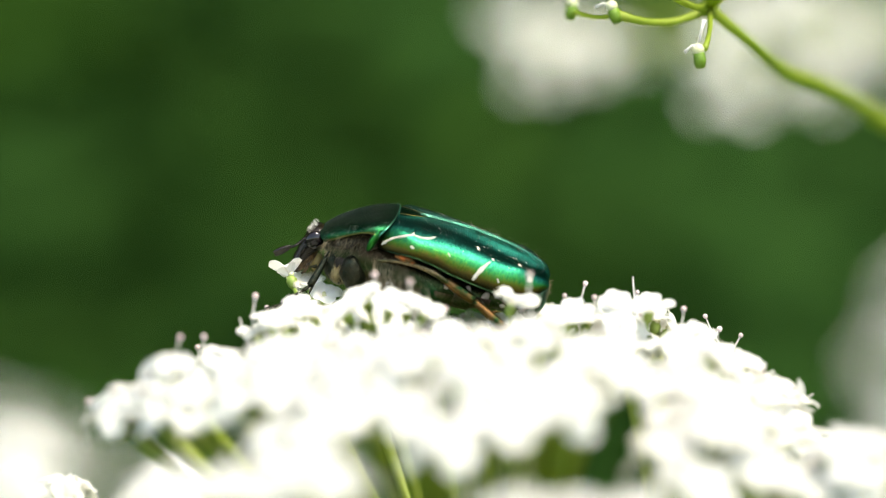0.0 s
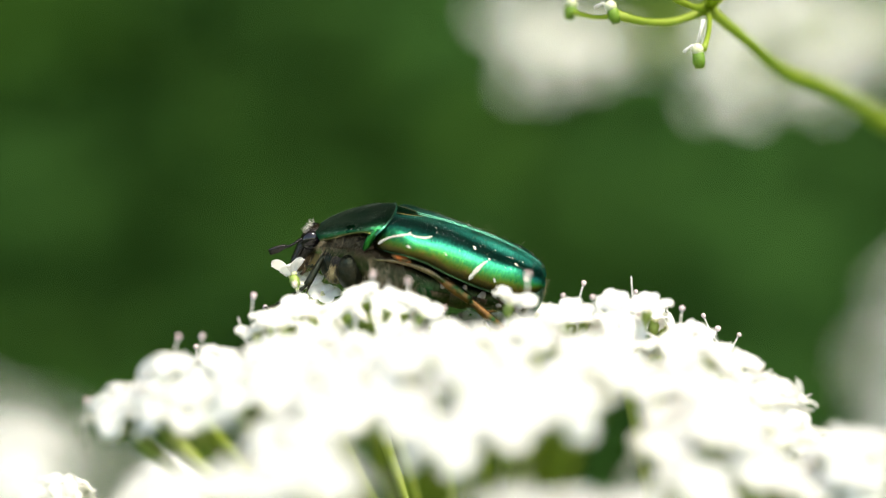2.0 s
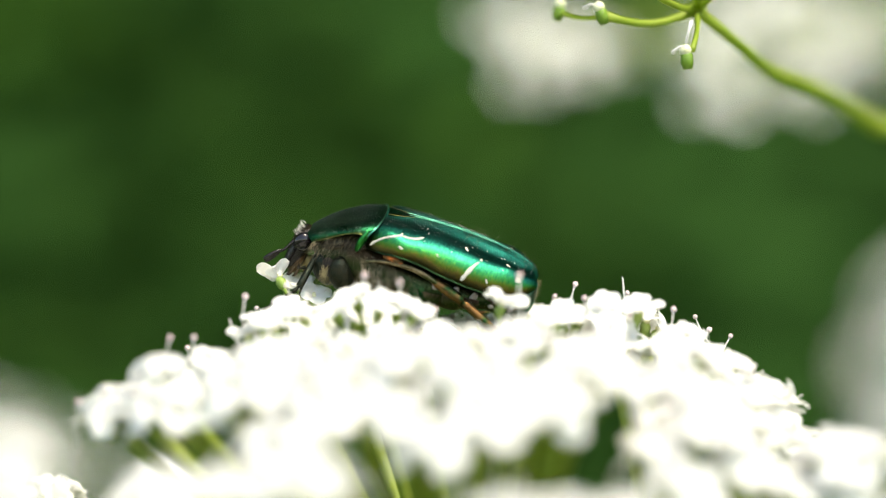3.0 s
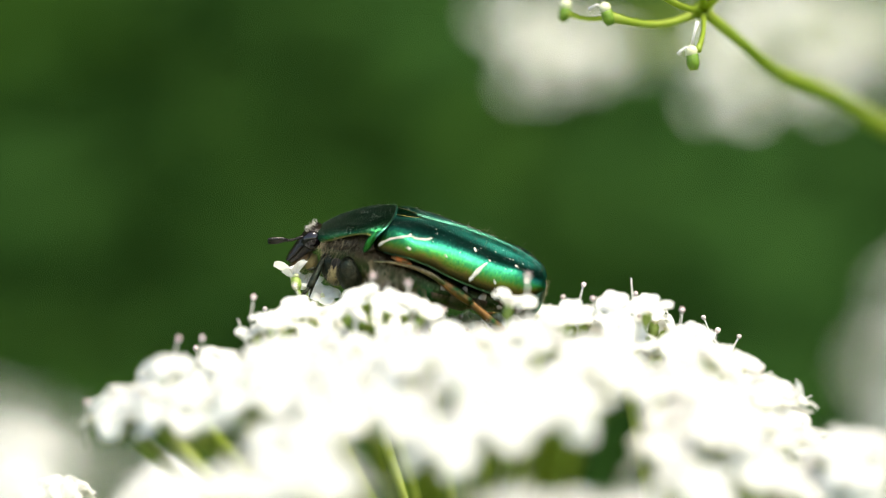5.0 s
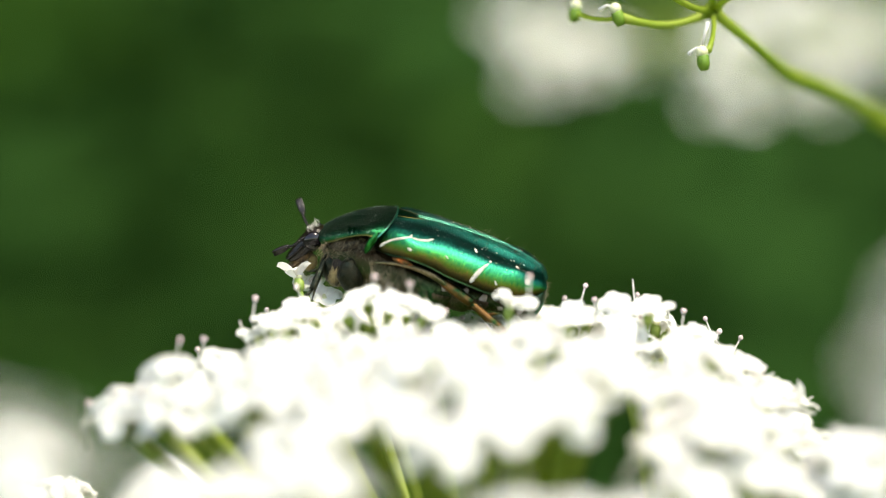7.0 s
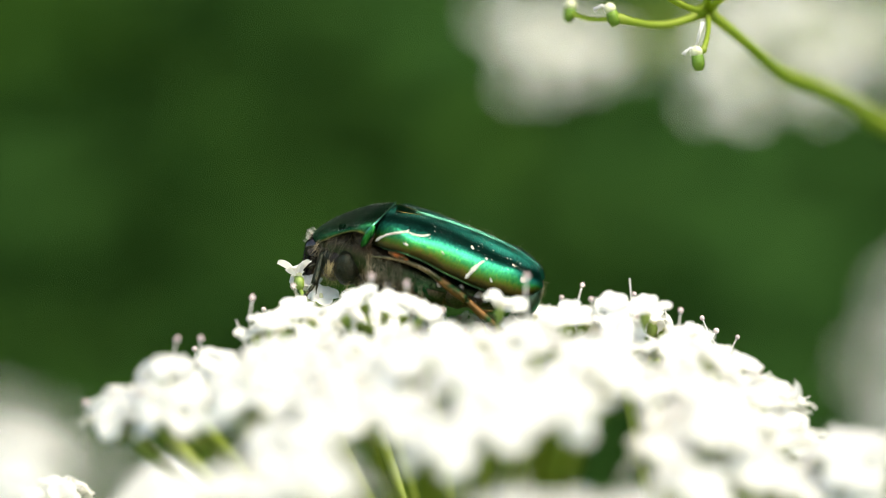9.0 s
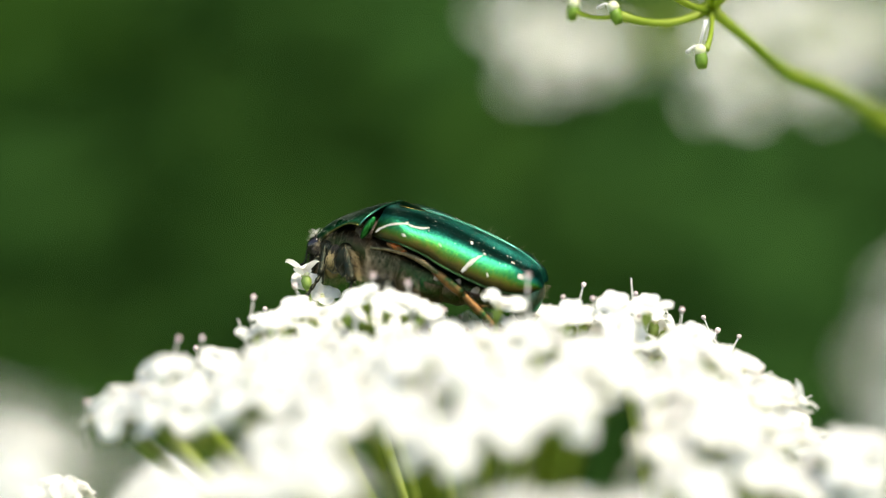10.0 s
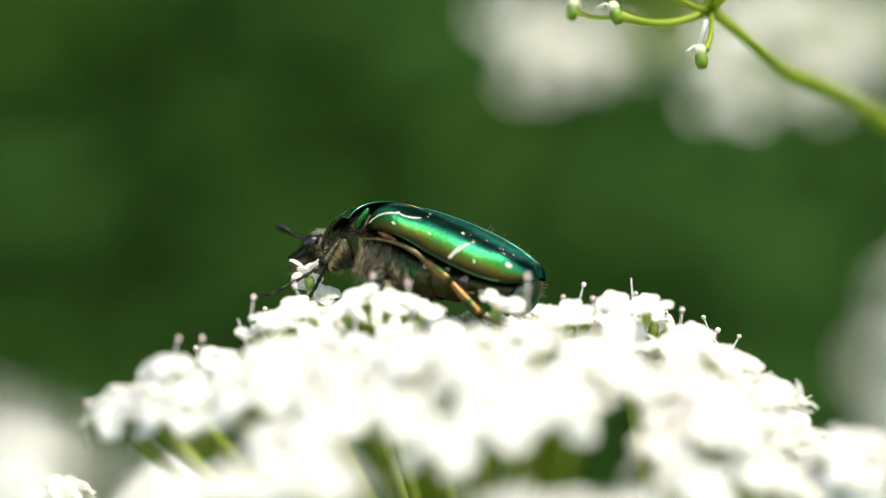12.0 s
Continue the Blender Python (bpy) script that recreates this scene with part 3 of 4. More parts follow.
# ---- the spent sprig overhead ----
def sprig():
    ob = thing("sprig", at(120, 12, -EYE / MM), "green umbel branch with small fruits and withered white styles", "plant stem")
    base = Vector(ob.location)

    def loc(x, y, z):
        return at(x, y, z) - base
    node = loc(17.8, 9, 16.0)
    bm = bmesh.new()
    tube(bm, smooth([node, loc(20.8, 13, 14.1), loc(23.9, 19, 12.45), loc(28.9, 30, 11.5), loc(34.0, 40, 9.7), loc(40.7, 42, 5.2), loc(60, 12, -30), loc(100, 12, -200),
              loc(120, 12, -EYE / MM - 3)]), smooth([r * MM for r in (0.38, 0.38, 0.46, 0.56, 0.68, 0.8, 1.2, 1.8, 2.2)]), 10)
    ball(bm, node, (0.7 * MM, 0.6 * MM, 0.6 * MM))
    part("stem", bm, SPRIG, ob)

    def fruit(tip, way, styles):
        bm = bmesh.new()
        side = way.orthogonal().normalized()
        tube(bm, [tip - way * 0.1 * MM, tip + way * 0.15 * MM, tip + way * 0.7 * MM, tip + way * 1.1 * MM], [0.2 * MM, 0.4 * MM, 0.44 * MM, 0.26 * MM], 7)
        f = part("fruit", bm, FRUIT, ob)
        bm = bmesh.new()
        ball(bm, tip + side * 0.06 * MM - way * 0.1 * MM, (0.4 * MM, 0.38 * MM, 0.4 * MM), u=16, v=10)
        part("nectary", bm, CREAM, f, "cream nectar cushion")
        for pts in styles:
            bm = bmesh.new()
            tube(bm, [tip + Vector(p) * MM for p in pts], [0.09 * MM] * (len(pts) - 1) + [0.13 * MM], 6)
            part("style", bm, FILAMENT, f, "withered white style")

    def stalk(a, b, sag, r=0.17):
        bm = bmesh.new()
        tube(bm, bend(a, b, Vector(sag) * MM, 6), [r * 1.5 * MM, r * 1.2 * MM, r * MM, r * MM, r * MM, r * 1.1 * MM, r * 1.4 * MM], 7)
        part("fruit_stalk", bm, SPRIG, ob)
    left = loc(11.4, 5, 15.3)
    stalk(node, left, (0, 0, -0.7), 0.26)
    fruit(left + Vector((-0.3, 0, 0.5)) * MM, Vector((0.3, 0, -1)).normalized(), [[(0, 0, 0.1), (-0.6, 0, 0.3), (-1.1, 0, 0)]])
    far_left = loc(8.7, 10, 15.9)
    stalk(left, far_left, (0, 0, -0.3), 0.14)
    fruit(far_left + Vector((0, 0, 0.5)) * MM, Vector((-0.2, 0, -1)).normalized(), [])
    low = loc(16.3, -0.5, 12.6)
    stalk(node, low + Vector((0.4, 0.3, 0.2)) * MM, (0.2, 0, 0), 0.16)
    fruit(low, Vector((0.1, 0, -1)), [[(0, -0.2, 0.1), (-0.4, -0.2, 0.35), (-0.75, -0.2, 0.1), (-0.9, -0.2, -0.1)],
                                      [(-0.05, 0, 0.3), (0.15, 0, 1.2), (0.35, 0, 2.0)]])
    for a, b in (((14.2, 1, 16.6), -0.3), ((19.6, 1, 16.8), 0.3), ((17.0, 0, 18.5), 0.1)):
        stalk(node, loc(*a), (0, 0, b), 0.22)
    return ob


sprig_thing = sprig()
# seconds, sideways and upward sway of the sprig against the flower head
SWAY = [(0, 0, 0), (0.5, -4, 1), (1, 1, 1), (1.5, -4.5, 1), (2, 1.5, 1), (2.5, 7.5, 0), (3, -4.5, 0.5), (3.6, 0, 0), (4.4, -6, 0), (5, -9, 1),
        (5.5, 1, 2), (6, -2, 1), (6.5, -1, 1), (7, 6.5, 0), (8, 0, 0), (9, 2.5, 1), (9.5, -2.5, 0), (10, 6, -1), (10.5, 7, -1),
        (11, -2.5, -1), (11.5, 0.5, -1), (12, 6, -1)]
SHAKE_MM = 0.0361


# ---- the beetle ----
HALF_WIDTH = [(0, 2.95), (0.05, 3.6), (0.12, 4.05), (0.2, 4.25), (0.35, 4.1), (0.6, 4.1), (0.78, 3.75), (0.9, 3.1), (0.97, 2.3), (1, 1.5)]
HEIGHT = [(0, 1.6), (0.08, 1.86), (0.2, 2.0), (0.5, 1.9), (0.75, 1.5), (0.9, 1.0), (0.97, 0.55), (1, -0.1)]
MARGIN = [(0, 0.0), (0.08, 0.1), (0.2, 0.22), (0.32, 0.02), (0.45, -0.35), (0.75, -0.85), (0.9, -0.78), (1, -0.4)]


def wing(u, v, side, lift=0.0):
    """A point of the elytra in millimetres: u from shoulder to tip, v from suture to margin."""
    a = v * math.pi / 2
    w, h, m = table(HALF_WIDTH, u), table(HEIGHT, u), table(MARGIN, u)
    y = w * math.sin(a) ** 0.82
    z = m + (h - m) * max(math.cos(a), 0) ** 0.82
    z += 0.06 * math.exp(-(v / 0.03) ** 2) * (u < 0.96)
    back = min(max((u - 0.28) * 2.6, 0), 1) * min(max((0.98 - u) * 8, 0), 1)
    hollow = min(max((v - 0.07) / 0.15, 0), 1) * min(max((0.56 - v) / 0.3, 0), 1)
    z -= 0.34 * back * hollow ** 2 * (3 - 2 * hollow)
    bulge = 0.22 * math.exp(-((u - 0.1) / 0.07) ** 2 - ((v - 0.6) / 0.16) ** 2) + 0.16 * math.exp(-((u - 0.83) / 0.07) ** 2 - ((v - 0.55) / 0.2) ** 2)
    y, z = y + bulge * 0.6 + lift * math.sin(a), z + bulge + lift * math.cos(a)
    return Vector((-3.5 + 11.2 * u - 0.5 * (v - 0.5) ** 2, side * (y + 0.015), z)) * MM


def ribbon(places, widths, side, parent):
    """A patch of white scales that lies on the wing case along places (u, v)."""
    bm = bmesh.new()
    n = 10
    line, half = [], []
    for i in range(n + 1):
        f = i / n * (len(places) - 1)
        k = min(int(f), len(places) - 2)
        a, b = places[k], places[k + 1]
        line.append((a[0] + (b[0] - a[0]) * (f - k), a[1] + (b[1] - a[1]) * (f - k)))
        half.append((widths[k] + (widths[k + 1] - widths[k]) * (f - k)) * random.uniform(0.55, 0.95))
    rows = []
    for i, (u, v) in enumerate(line):
        du, dv = (line[min(i + 1, n)][0] - line[max(i - 1, 0)][0]) * 10.6, (line[min(i + 1, n)][1] - line[max(i - 1, 0)][1]) * 5.2
        d = math.hypot(du, dv)
        nu, nv = -dv / d / 10.6, du / d / 5.2
        r = half[i] * (0.45 if i in (0, n) else 1)
        rows.append([wing(min(max(u + nu * r * q, 0.005), 0.99), min(max(v + nv * r * q, 0.03), 0.99), side, lift)
                     for q, lift in ((-1.1, -0.01), (-0.8, 0.03), (0, 0.04), (0.8, 0.03), (1.1, -0.01))])
    loft(bm, rows, closed=False)
    part("white_mark", bm, MARK, parent, "patch of white scales")


def hairs(bm, origin, ways, length, thick, rng):
    for o, w in zip(origin, ways):
        side = w.orthogonal().normalized() * rng.uniform(-0.35, 0.35)
        l = length * rng.uniform(0.6, 1.2)
        tube(bm, [o, o + (w + side * 0.3) * l * 0.5 * MM, o + (w + side) * l * MM], [thick * MM, thick * 0.8 * MM, thick * 0.2 * MM], 3)


# the near front leg (-1) is the one that reaches out at the end; millimetres on the beetle
HIPS = {-1: Vector((-4.5, -2.1, -2.9)), 1: Vector((-5.3, -0.9, -3.1))}
KNEES = {-1: Vector((-5.1, -2.9, -1.2)), 1: Vector((-6.6, -1.6, -1.65))}


BELLY_FORM = ((-7.0, 1.1, -0.9, -1.7), (-6, 2.0, -0.1, -2.5), (-4.5, 2.95, 0.8, -3.1), (-3, 3.35, 0.8, -3.4),
              (-1, 3.7, 0.3, -3.5), (1, 3.7, 0.0, -3.3), (3, 3.5, -0.3, -3.0), (5, 3.1, -0.5, -2.5), (6.4, 2.3, -0.6, -2.0), (7.5, 1.2, -0.6, -1.5))


def belly_point(x, a, lift=0.0):
    """A point of the underside at x along the body and angle a round it, in metres."""
    w, top, low = [table([(r[0], r[k]) for r in BELLY_FORM], x) for k in (1, 2, 3)]
    return Vector((x, (w + lift) * math.cos(a), (top + low) / 2 + ((top - low) / 2 + lift) * math.sin(a))) * MM


def beetle():
    rng = random.Random(5)
    ob = thing("beetle", at(-0.5, 3, 0), "metallic green rose beetle with white flecks feeding on the flowers", "beetle")
    # wing cases
    for side, name in ((-1, "wing_case"), (1, "wing_case")):
        bm = bmesh.new()
        nu, nv = 60, 34
        rows = []
        for i in range(nu + 1):
            u = i / nu
            row = [wing(u, (j / nv) ** 1.4, side) for j in range(nv + 1)]
            edge = row[-1]
            row += [edge + Vector((0, -side * 0.12, -0.05)) * MM, edge + Vector((0, -side * 0.5, 0.1)) * MM]
            rows.append(row)
        skin = loft(bm, rows, closed=False)
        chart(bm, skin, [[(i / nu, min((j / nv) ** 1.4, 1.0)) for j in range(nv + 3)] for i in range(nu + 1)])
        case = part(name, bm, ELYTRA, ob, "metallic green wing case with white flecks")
        ribbon([(0.02, 0.93), (0.035, 0.83), (0.07, 0.74), (0.13, 0.66), (0.17, 0.58), (0.175, 0.51)], (0.10, 0.13, 0.12, 0.12, 0.12, 0.06), side, case)
        ribbon([(0.17, 0.57), (0.215, 0.575), (0.265, 0.54), (0.30, 0.46)], (0.11, 0.14, 0.13, 0.08), side, case)
        ribbon([(0.638, 0.56), (0.618, 0.64), (0.60, 0.74), (0.585, 0.84), (0.57, 0.95)], (0.06, 0.12, 0.17, 0.12, 0.15), side, case)
        ribbon([(0.645, 0.48), (0.648, 0.53)], (0.11, 0.09), side, case)
        ribbon([(0.39, 0.70), (0.41, 0.74)], (0.06, 0.07), side, case)
        ribbon([(0.70, 0.80), (0.715, 0.86)], (0.05, 0.07), side, case)
        ribbon([(0.548, 0.30), (0.558, 0.40)], (0.13, 0.12), side, case)
        ribbon([(0.805, 0.28), (0.81, 0.38)], (0.12, 0.13), side, case)
        ribbon([(0.878, 0.62), (0.883, 0.72)], (0.2, 0.2), side, case)
        ribbon([(0.178, 0.80), (0.198, 0.84)], (0.12, 0.14), side, case)
        for _ in range(14):
            u, v = rng.uniform(0.3, 0.9), rng.uniform(0.12, 0.6)
            ribbon([(u, v), (u + 0.008, v + 0.004)], (0.035, 0.035), side, case)
    # pronotum
    bm = bmesh.new()
    width = [(0, 1.5), (0.12, 2.1), (0.4, 2.8), (0.75, 3.3), (1, 3.35)]
    high = [(0, -0.5), (0.12, 0.0), (0.3, 0.58), (0.6, 1.25), (0.85, 1.74), (1, 1.92)]
    low = [(0, -0.9), (0.15, -0.45), (0.45, 0.35), (0.75, 0.85), (1, 0.8)]
    rows = []
    for i in range(29):
        u = i / 28
        row = []
        for j in range(33):
            v = j / 16 - 1
            a = v * math.pi / 2
            w, h, m = table(width, u), table(high, u), table(low, u)
            y = w * math.copysign(abs(math.sin(a)) ** 0.85, v)
            z = m + (h - m) * max(math.cos(a), 0) ** 0.8
            x = -7.6 + 4.3 * u + (0.8 * (1 - v * v) - 0.4) * u ** 3 + 0.5 * v * v * (1 - u)
            row.append(Vector((x, y, z)) * MM)
        inner = [row[-1] + Vector((0, -0.1, -0.1)) * MM, row[-1] + Vector((0, -0.5, -0.05)) * MM]
        outer = [row[0] + Vector((0, 0.5, -0.05)) * MM, row[0] + Vector((0, 0.1, -0.1)) * MM]
        rows.append(outer + row + inner)
    skin = loft(bm, rows, closed=False)
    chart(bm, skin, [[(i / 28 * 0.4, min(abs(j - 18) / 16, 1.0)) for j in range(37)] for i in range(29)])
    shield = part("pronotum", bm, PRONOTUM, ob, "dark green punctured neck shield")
    bm = bmesh.new()
    for s in (-1, 1):
        tube(bm, [Vector(rows[i][2 if s < 0 else -3]) for i in range(2, 29, 2)], [0.045 * MM] * 14, 6)
    part("edge", bm, EDGE, shield, "thin golden edge")
    # hind rim, its bright sheen put into the colour
    bm = bmesh.new()
    tube(bm, [Vector(rows[28][j]) + Vector((0.03, (j - 18) * 0.003, 0.02)) * MM for j in range(2, 35)], [0.05 * MM] * 33, 6)
    part("rim", bm, RIM, shield, "green rim coloured bright like a sheen")
    # pale specks scattered over the back, in place of glints from the pits
    def specks(places, parent):
        verts, faces = [], []
        for q in places:
            r, n = rng.choice((0.007, 0.008, 0.009, 0.010, 0.013)) * MM, len(verts)
            verts += [q + Vector(d) * r for d in ((1, 0, 0), (0, 1, 0), (-1, 0, 0), (0, -1, 0), (0, 0, 1), (0, 0, -1))]
            faces += [(n + i, n + (i + 1) % 4, n + 4) for i in range(4)] + [(n + (i + 1) % 4, n + i, n + 5) for i in range(4)]
        me = bpy.data.meshes.new("glint_specks")
        me.from_pydata(verts, [], faces)
        me.materials.append(GLINT)
        tagged(part("glint_specks", me, None, parent, "tiny pale specks in place of glints"), kind="stuff")
    spots = []
    for _ in range(1000):
        i, j = rng.randrange(1, 28), rng.randrange(3, 33)
        spots.append(rows[i][j].lerp(rows[min(i + 1, 28)][j + 1], rng.random()))
    specks(spots, shield)
    specks([wing(rng.uniform(0.03, 0.95), 0.03 + 0.34 * rng.random() ** 1.3, rng.choice((-1, 1))) for _ in range(900)], ob)
    # raised seam along the middle, coloured bright for the sky it would catch
    for side in (-1, 1):
        bm = bmesh.new()
        tube(bm, [wing(0.17 + 0.8 * k / 30, 0.012, side, 0.01) for k in range(31)], [0.02 * MM] * 31, 6)
        part("seam", bm, RIM, ob, "green seam coloured bright like a sheen")
    for side in (-1, 1):
        bm = bmesh.new()
        tube(bm, [wing(0.06 + 0.9 * k / 36, 0.995, side, 0.03) for k in range(37)], [0.04 * MM] * 37, 6)
        part("margin", bm, MARGIN_RIM, ob, "thin dark green margin")
    # scutellum
    bm = bmesh.new()
    form = ((0, 0.95), (0.3, 0.78), (0.65, 0.45), (1, 0.05))
    skin = loft(bm, [[Vector((-2.75 + 2.3 * f, w * q, 1.97 + 0.1 * (1 - q * q) + 0.03 * f)) * MM for q in (-1, -0.5, 0, 0.5, 1)] for f, w in form], closed=False)
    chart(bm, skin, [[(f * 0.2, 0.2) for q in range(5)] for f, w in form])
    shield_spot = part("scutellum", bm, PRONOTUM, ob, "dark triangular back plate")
    bm = bmesh.new()
    for q in (-1, 1):
        tube(bm, [Vector((-2.75 + 2.3 * f, w * q, 1.99 + 0.03 * f)) * MM for f, w in form], [0.022 * MM] * 4, 5)
    part("edge", bm, EDGE, shield_spot)
    # belly
    bm = bmesh.new()
    rings = []
    for x, w, top, low_z in BELLY_FORM:
        rings.append([belly_point(x, a) for a in [k * math.tau / 28 for k in range(28)]])
    loft(bm, rings)
    belly = part("belly", bm, BELLY, ob, "dark bronze underside with pale hair")
    for k in range(5):
        bm = bmesh.new()
        x = 0.6 + 1.25 * k
        w = 3.72 - 0.12 * k * k * 0.7
        loft(bm, [[Vector((x + dx, (w + lift) * math.cos(a), -1.65 + 0.1 * k + (1.6 - 0.14 * k + lift) * math.sin(a))) * MM for a in
                   [math.pi + k2 * math.pi / 16 for k2 in range(17)]] for dx, lift in ((0, 0.05), (0.15, 0.16), (0.9, 0.17), (1.15, 0.06))], closed=False)
        part("belly_plate", bm, PLATE, belly)
        for s in (-1, 1):
            bm = bmesh.new()
            spot = Vector((x + 0.75, s * (w + 0.06) * 0.96, -1.05 - 0.18 * k)) * MM
            ball(bm, spot, (0.24 * MM, 0.1 * MM, 0.4 * MM), pose(0, 0, 0, s * 25, 20, 0), 14, 9)
            for v in bm.verts:
                v.co = spot + (v.co - spot) * rng.uniform(0.8, 1.12)
            part("white_mark", bm, TUFT, belly, "tuft of whitish scales")
    bm = bmesh.new()
    ball(bm, Vector((-4.0, 0, -0.15)) * MM, (1.4 * MM, 2.9 * MM, 1.05 * MM), pose(0, 0, 0, 0, -20, 0), 22, 14)
    part("thorax", bm, THORAX, ob, "brown hairy middle body")
    for q in (-1, 1):
        bm = bmesh.new()
        ball(bm, Vector((0.5, q * 3.25, -1.75)) * MM, (1.3 * MM, 0.5 * MM, 0.75 * MM), pose(0, 0, 0, q * 20, 22, 0), 20, 14)
        part("hind_hip", bm, HIP, ob, "dark green hip plate of the hind leg")
    # side plates under the shoulder
    for q in (-1, 1):
        bm = bmesh.new()
        ball(bm, Vector((-3.95, q * 3.15, 0.42)) * MM, (0.27 * MM, 0.32 * MM, 0.85 * MM), pose(0, 0, 0, 0, 16, 0), 16, 12)
        part("shoulder_plate", bm, SHOULDER, ob, "bright green shoulder plate")
        bm = bmesh.new()
        ball(bm, Vector((-1.7, q * 3.9, -0.08)) * MM, (0.72 * MM, 0.14 * MM, 0.19 * MM), pose(0, 0, 0, 0, 6, 0), 16, 10)
        part("side_plate", bm, ORANGE, ob, "copper orange side plate")
        bm = bmesh.new()
        tube(bm, smooth([Vector((x, q * y, z)) * MM for x, y, z in ((-3.4, 3.4, -0.75), (-2.3, 3.58, -0.45), (-1.2, 3.8, -0.34), (-0.4, 3.92, -0.36), (0.5, 3.98, -0.55), (1.5, 3.85, -1.0))]),
             smooth([r * MM for r in (0.05, 0.13, 0.16, 0.18, 0.2, 0.12)]), 10)
        part("side_ridge", bm, RIDGE, ob, "pale bronze ridge under the wing case")
    # tail plate
    bm = bmesh.new()
    ball(bm, Vector((6.95, 0, -1.45)) * MM, (0.85 * MM, 2.1 * MM, 1.5 * MM), pose(0, 0, 0, 0, 8, 0), 24, 16)
    part("tail_plate", bm, TAIL, ob, "grey green tail plate")
    # hair
    bm = bmesh.new()
    spots, ways = [], []
    for _ in range(420):
        x, a = rng.uniform(-4.2, 0.5), rng.uniform(math.pi * 0.86, math.pi * 1.6)
        spots.append(belly_point(x, a))
        ways.append(Vector((rng.uniform(-0.3, 0.9), math.cos(a), math.sin(a) - 0.4)).normalized())
    for _ in range(34):
        x, y = rng.uniform(1.5, 7.0), rng.uniform(-1.2, 1.2)
        u = (x + 3.2) / 10.6
        spots.append(wing(u, abs(y) / 4.5, 1 if y > 0 else -1))
        ways.append(Vector((0.5, rng.uniform(-0.3, 0.3), 1)).normalized())
    for _ in range(90):
        spots.append(Vector((7.5, rng.uniform(-1.5, 1.5), rng.uniform(-1.3, -0.4))) * MM)
        ways.append(Vector((1, rng.uniform(-0.3, 0.3), rng.uniform(-0.4, 0.5))).normalized())
    hairs(bm, spots[:300], ways[:300], 0.6, 0.006, rng)
    tagged(part("hair", bm, BRISTLE, ob, "fine brown hair"), kind="stuff")
    bm = bmesh.new()
    for _ in range(58):
        root = belly_point(rng.gauss(-2.1, 0.95), math.pi * rng.uniform(0.86, 1.2))
        way = Vector((rng.uniform(-0.2, 0.75), rng.uniform(-0.6, -0.1), -0.9)).normalized()
        tufts = [root + Vector((rng.gauss(0, 0.09), 0, rng.gauss(0, 0.09))) * MM for _ in range(11)]
        hairs(bm, tufts, [(way + Vector((rng.gauss(0, 0.1), rng.gauss(0, 0.1), 0))).normalized() for _ in tufts], rng.uniform(0.9, 2.1), 0.0055, rng)
    down = [belly_point(rng.uniform(-0.5, 6.0), math.pi * rng.uniform(1.0, 1.35)) for _ in range(260)]
    hairs(bm, down, [Vector((0.7, -0.4, -0.5)).normalized() for _ in down], 0.35, 0.005, rng)
    tufts = [Vector((rng.uniform(-7.1, -5.6), rng.uniform(-2.2, -0.8), rng.uniform(-1.3, -0.5))) * MM for _ in range(220)]
    plate = bmesh.new()
    ball(plate, Vector((-5.2, 0, -0.35)) * MM, (1.9 * MM, 2.45 * MM, 1.0 * MM), pose(0, 0, 0, 0, -24, 0), 22, 14)
    part("neck_plate", plate, THORAX, shield, "brown underside of the neck shield")
    tufts += [Vector((rng.uniform(-6.2, -3.9), rng.uniform(-2.6, -2.1), rng.uniform(-1.0, 0.3))) * MM for _ in range(200)]
    collar = bmesh.new()
    hairs(collar, tufts, [Vector((rng.uniform(-0.5, 0.2), -0.5, -0.8)).normalized() for _ in tufts], 0.8, 0.005, rng)
    tagged(part("neck_hair", collar, BREAST_HAIR, shield, "pale hair under the neck shield"), kind="stuff")
    hairs(bm, spots[420:], ways[420:], 0.5, 0.008, rng)
    root = [Vector((-4.0 - 1.2 * math.cos(a), -2.8 * math.sin(b) * math.sin(a), -0.15 + 1.0 * math.cos(b) * math.sin(a))) * MM
            for a, b in [(rng.uniform(0.5, 2.2), rng.uniform(0.5, 1.9)) for _ in range(300)]]
    hairs(bm, root, [Vector((rng.uniform(-0.6, 0.1), -0.6, rng.uniform(-0.4, 0.5))).normalized() for _ in root], 0.5, 0.006, rng)
    tagged(part("breast_hair", bm, BREAST_HAIR, ob, "long pale breast hair"), kind="stuff")
    bm = bmesh.new()
    for _ in range(26):
        root = Vector((rng.uniform(-6.1, -3.9), rng.uniform(-2.7, -2.2), rng.uniform(-2.5, -1.7))) * MM
        way = Vector((rng.uniform(-0.3, 0.3), rng.uniform(-0.4, 0.0), -0.9)).normalized()
        tufts = [root + Vector((rng.gauss(0, 0.1), 0, rng.gauss(0, 0.1))) * MM for _ in range(10)]
        hairs(bm, tufts, [(way + Vector((rng.gauss(0, 0.1), rng.gauss(0, 0.1), 0))).normalized() for _ in tufts], rng.uniform(0.7, 1.3), 0.007, rng)
    tagged(part("breast_hair", bm, GOLD_HAIR, ob, "pale golden hair between the front legs"), kind="stuff")
    # head
    bm = bmesh.new()
    d, side = Vector((-0.43, 0, -0.90)).normalized(), Vector((-0.90, 0, 0.43)).normalized()
    crown = Vector((-0.45, 0, 0.35))
    rings = []
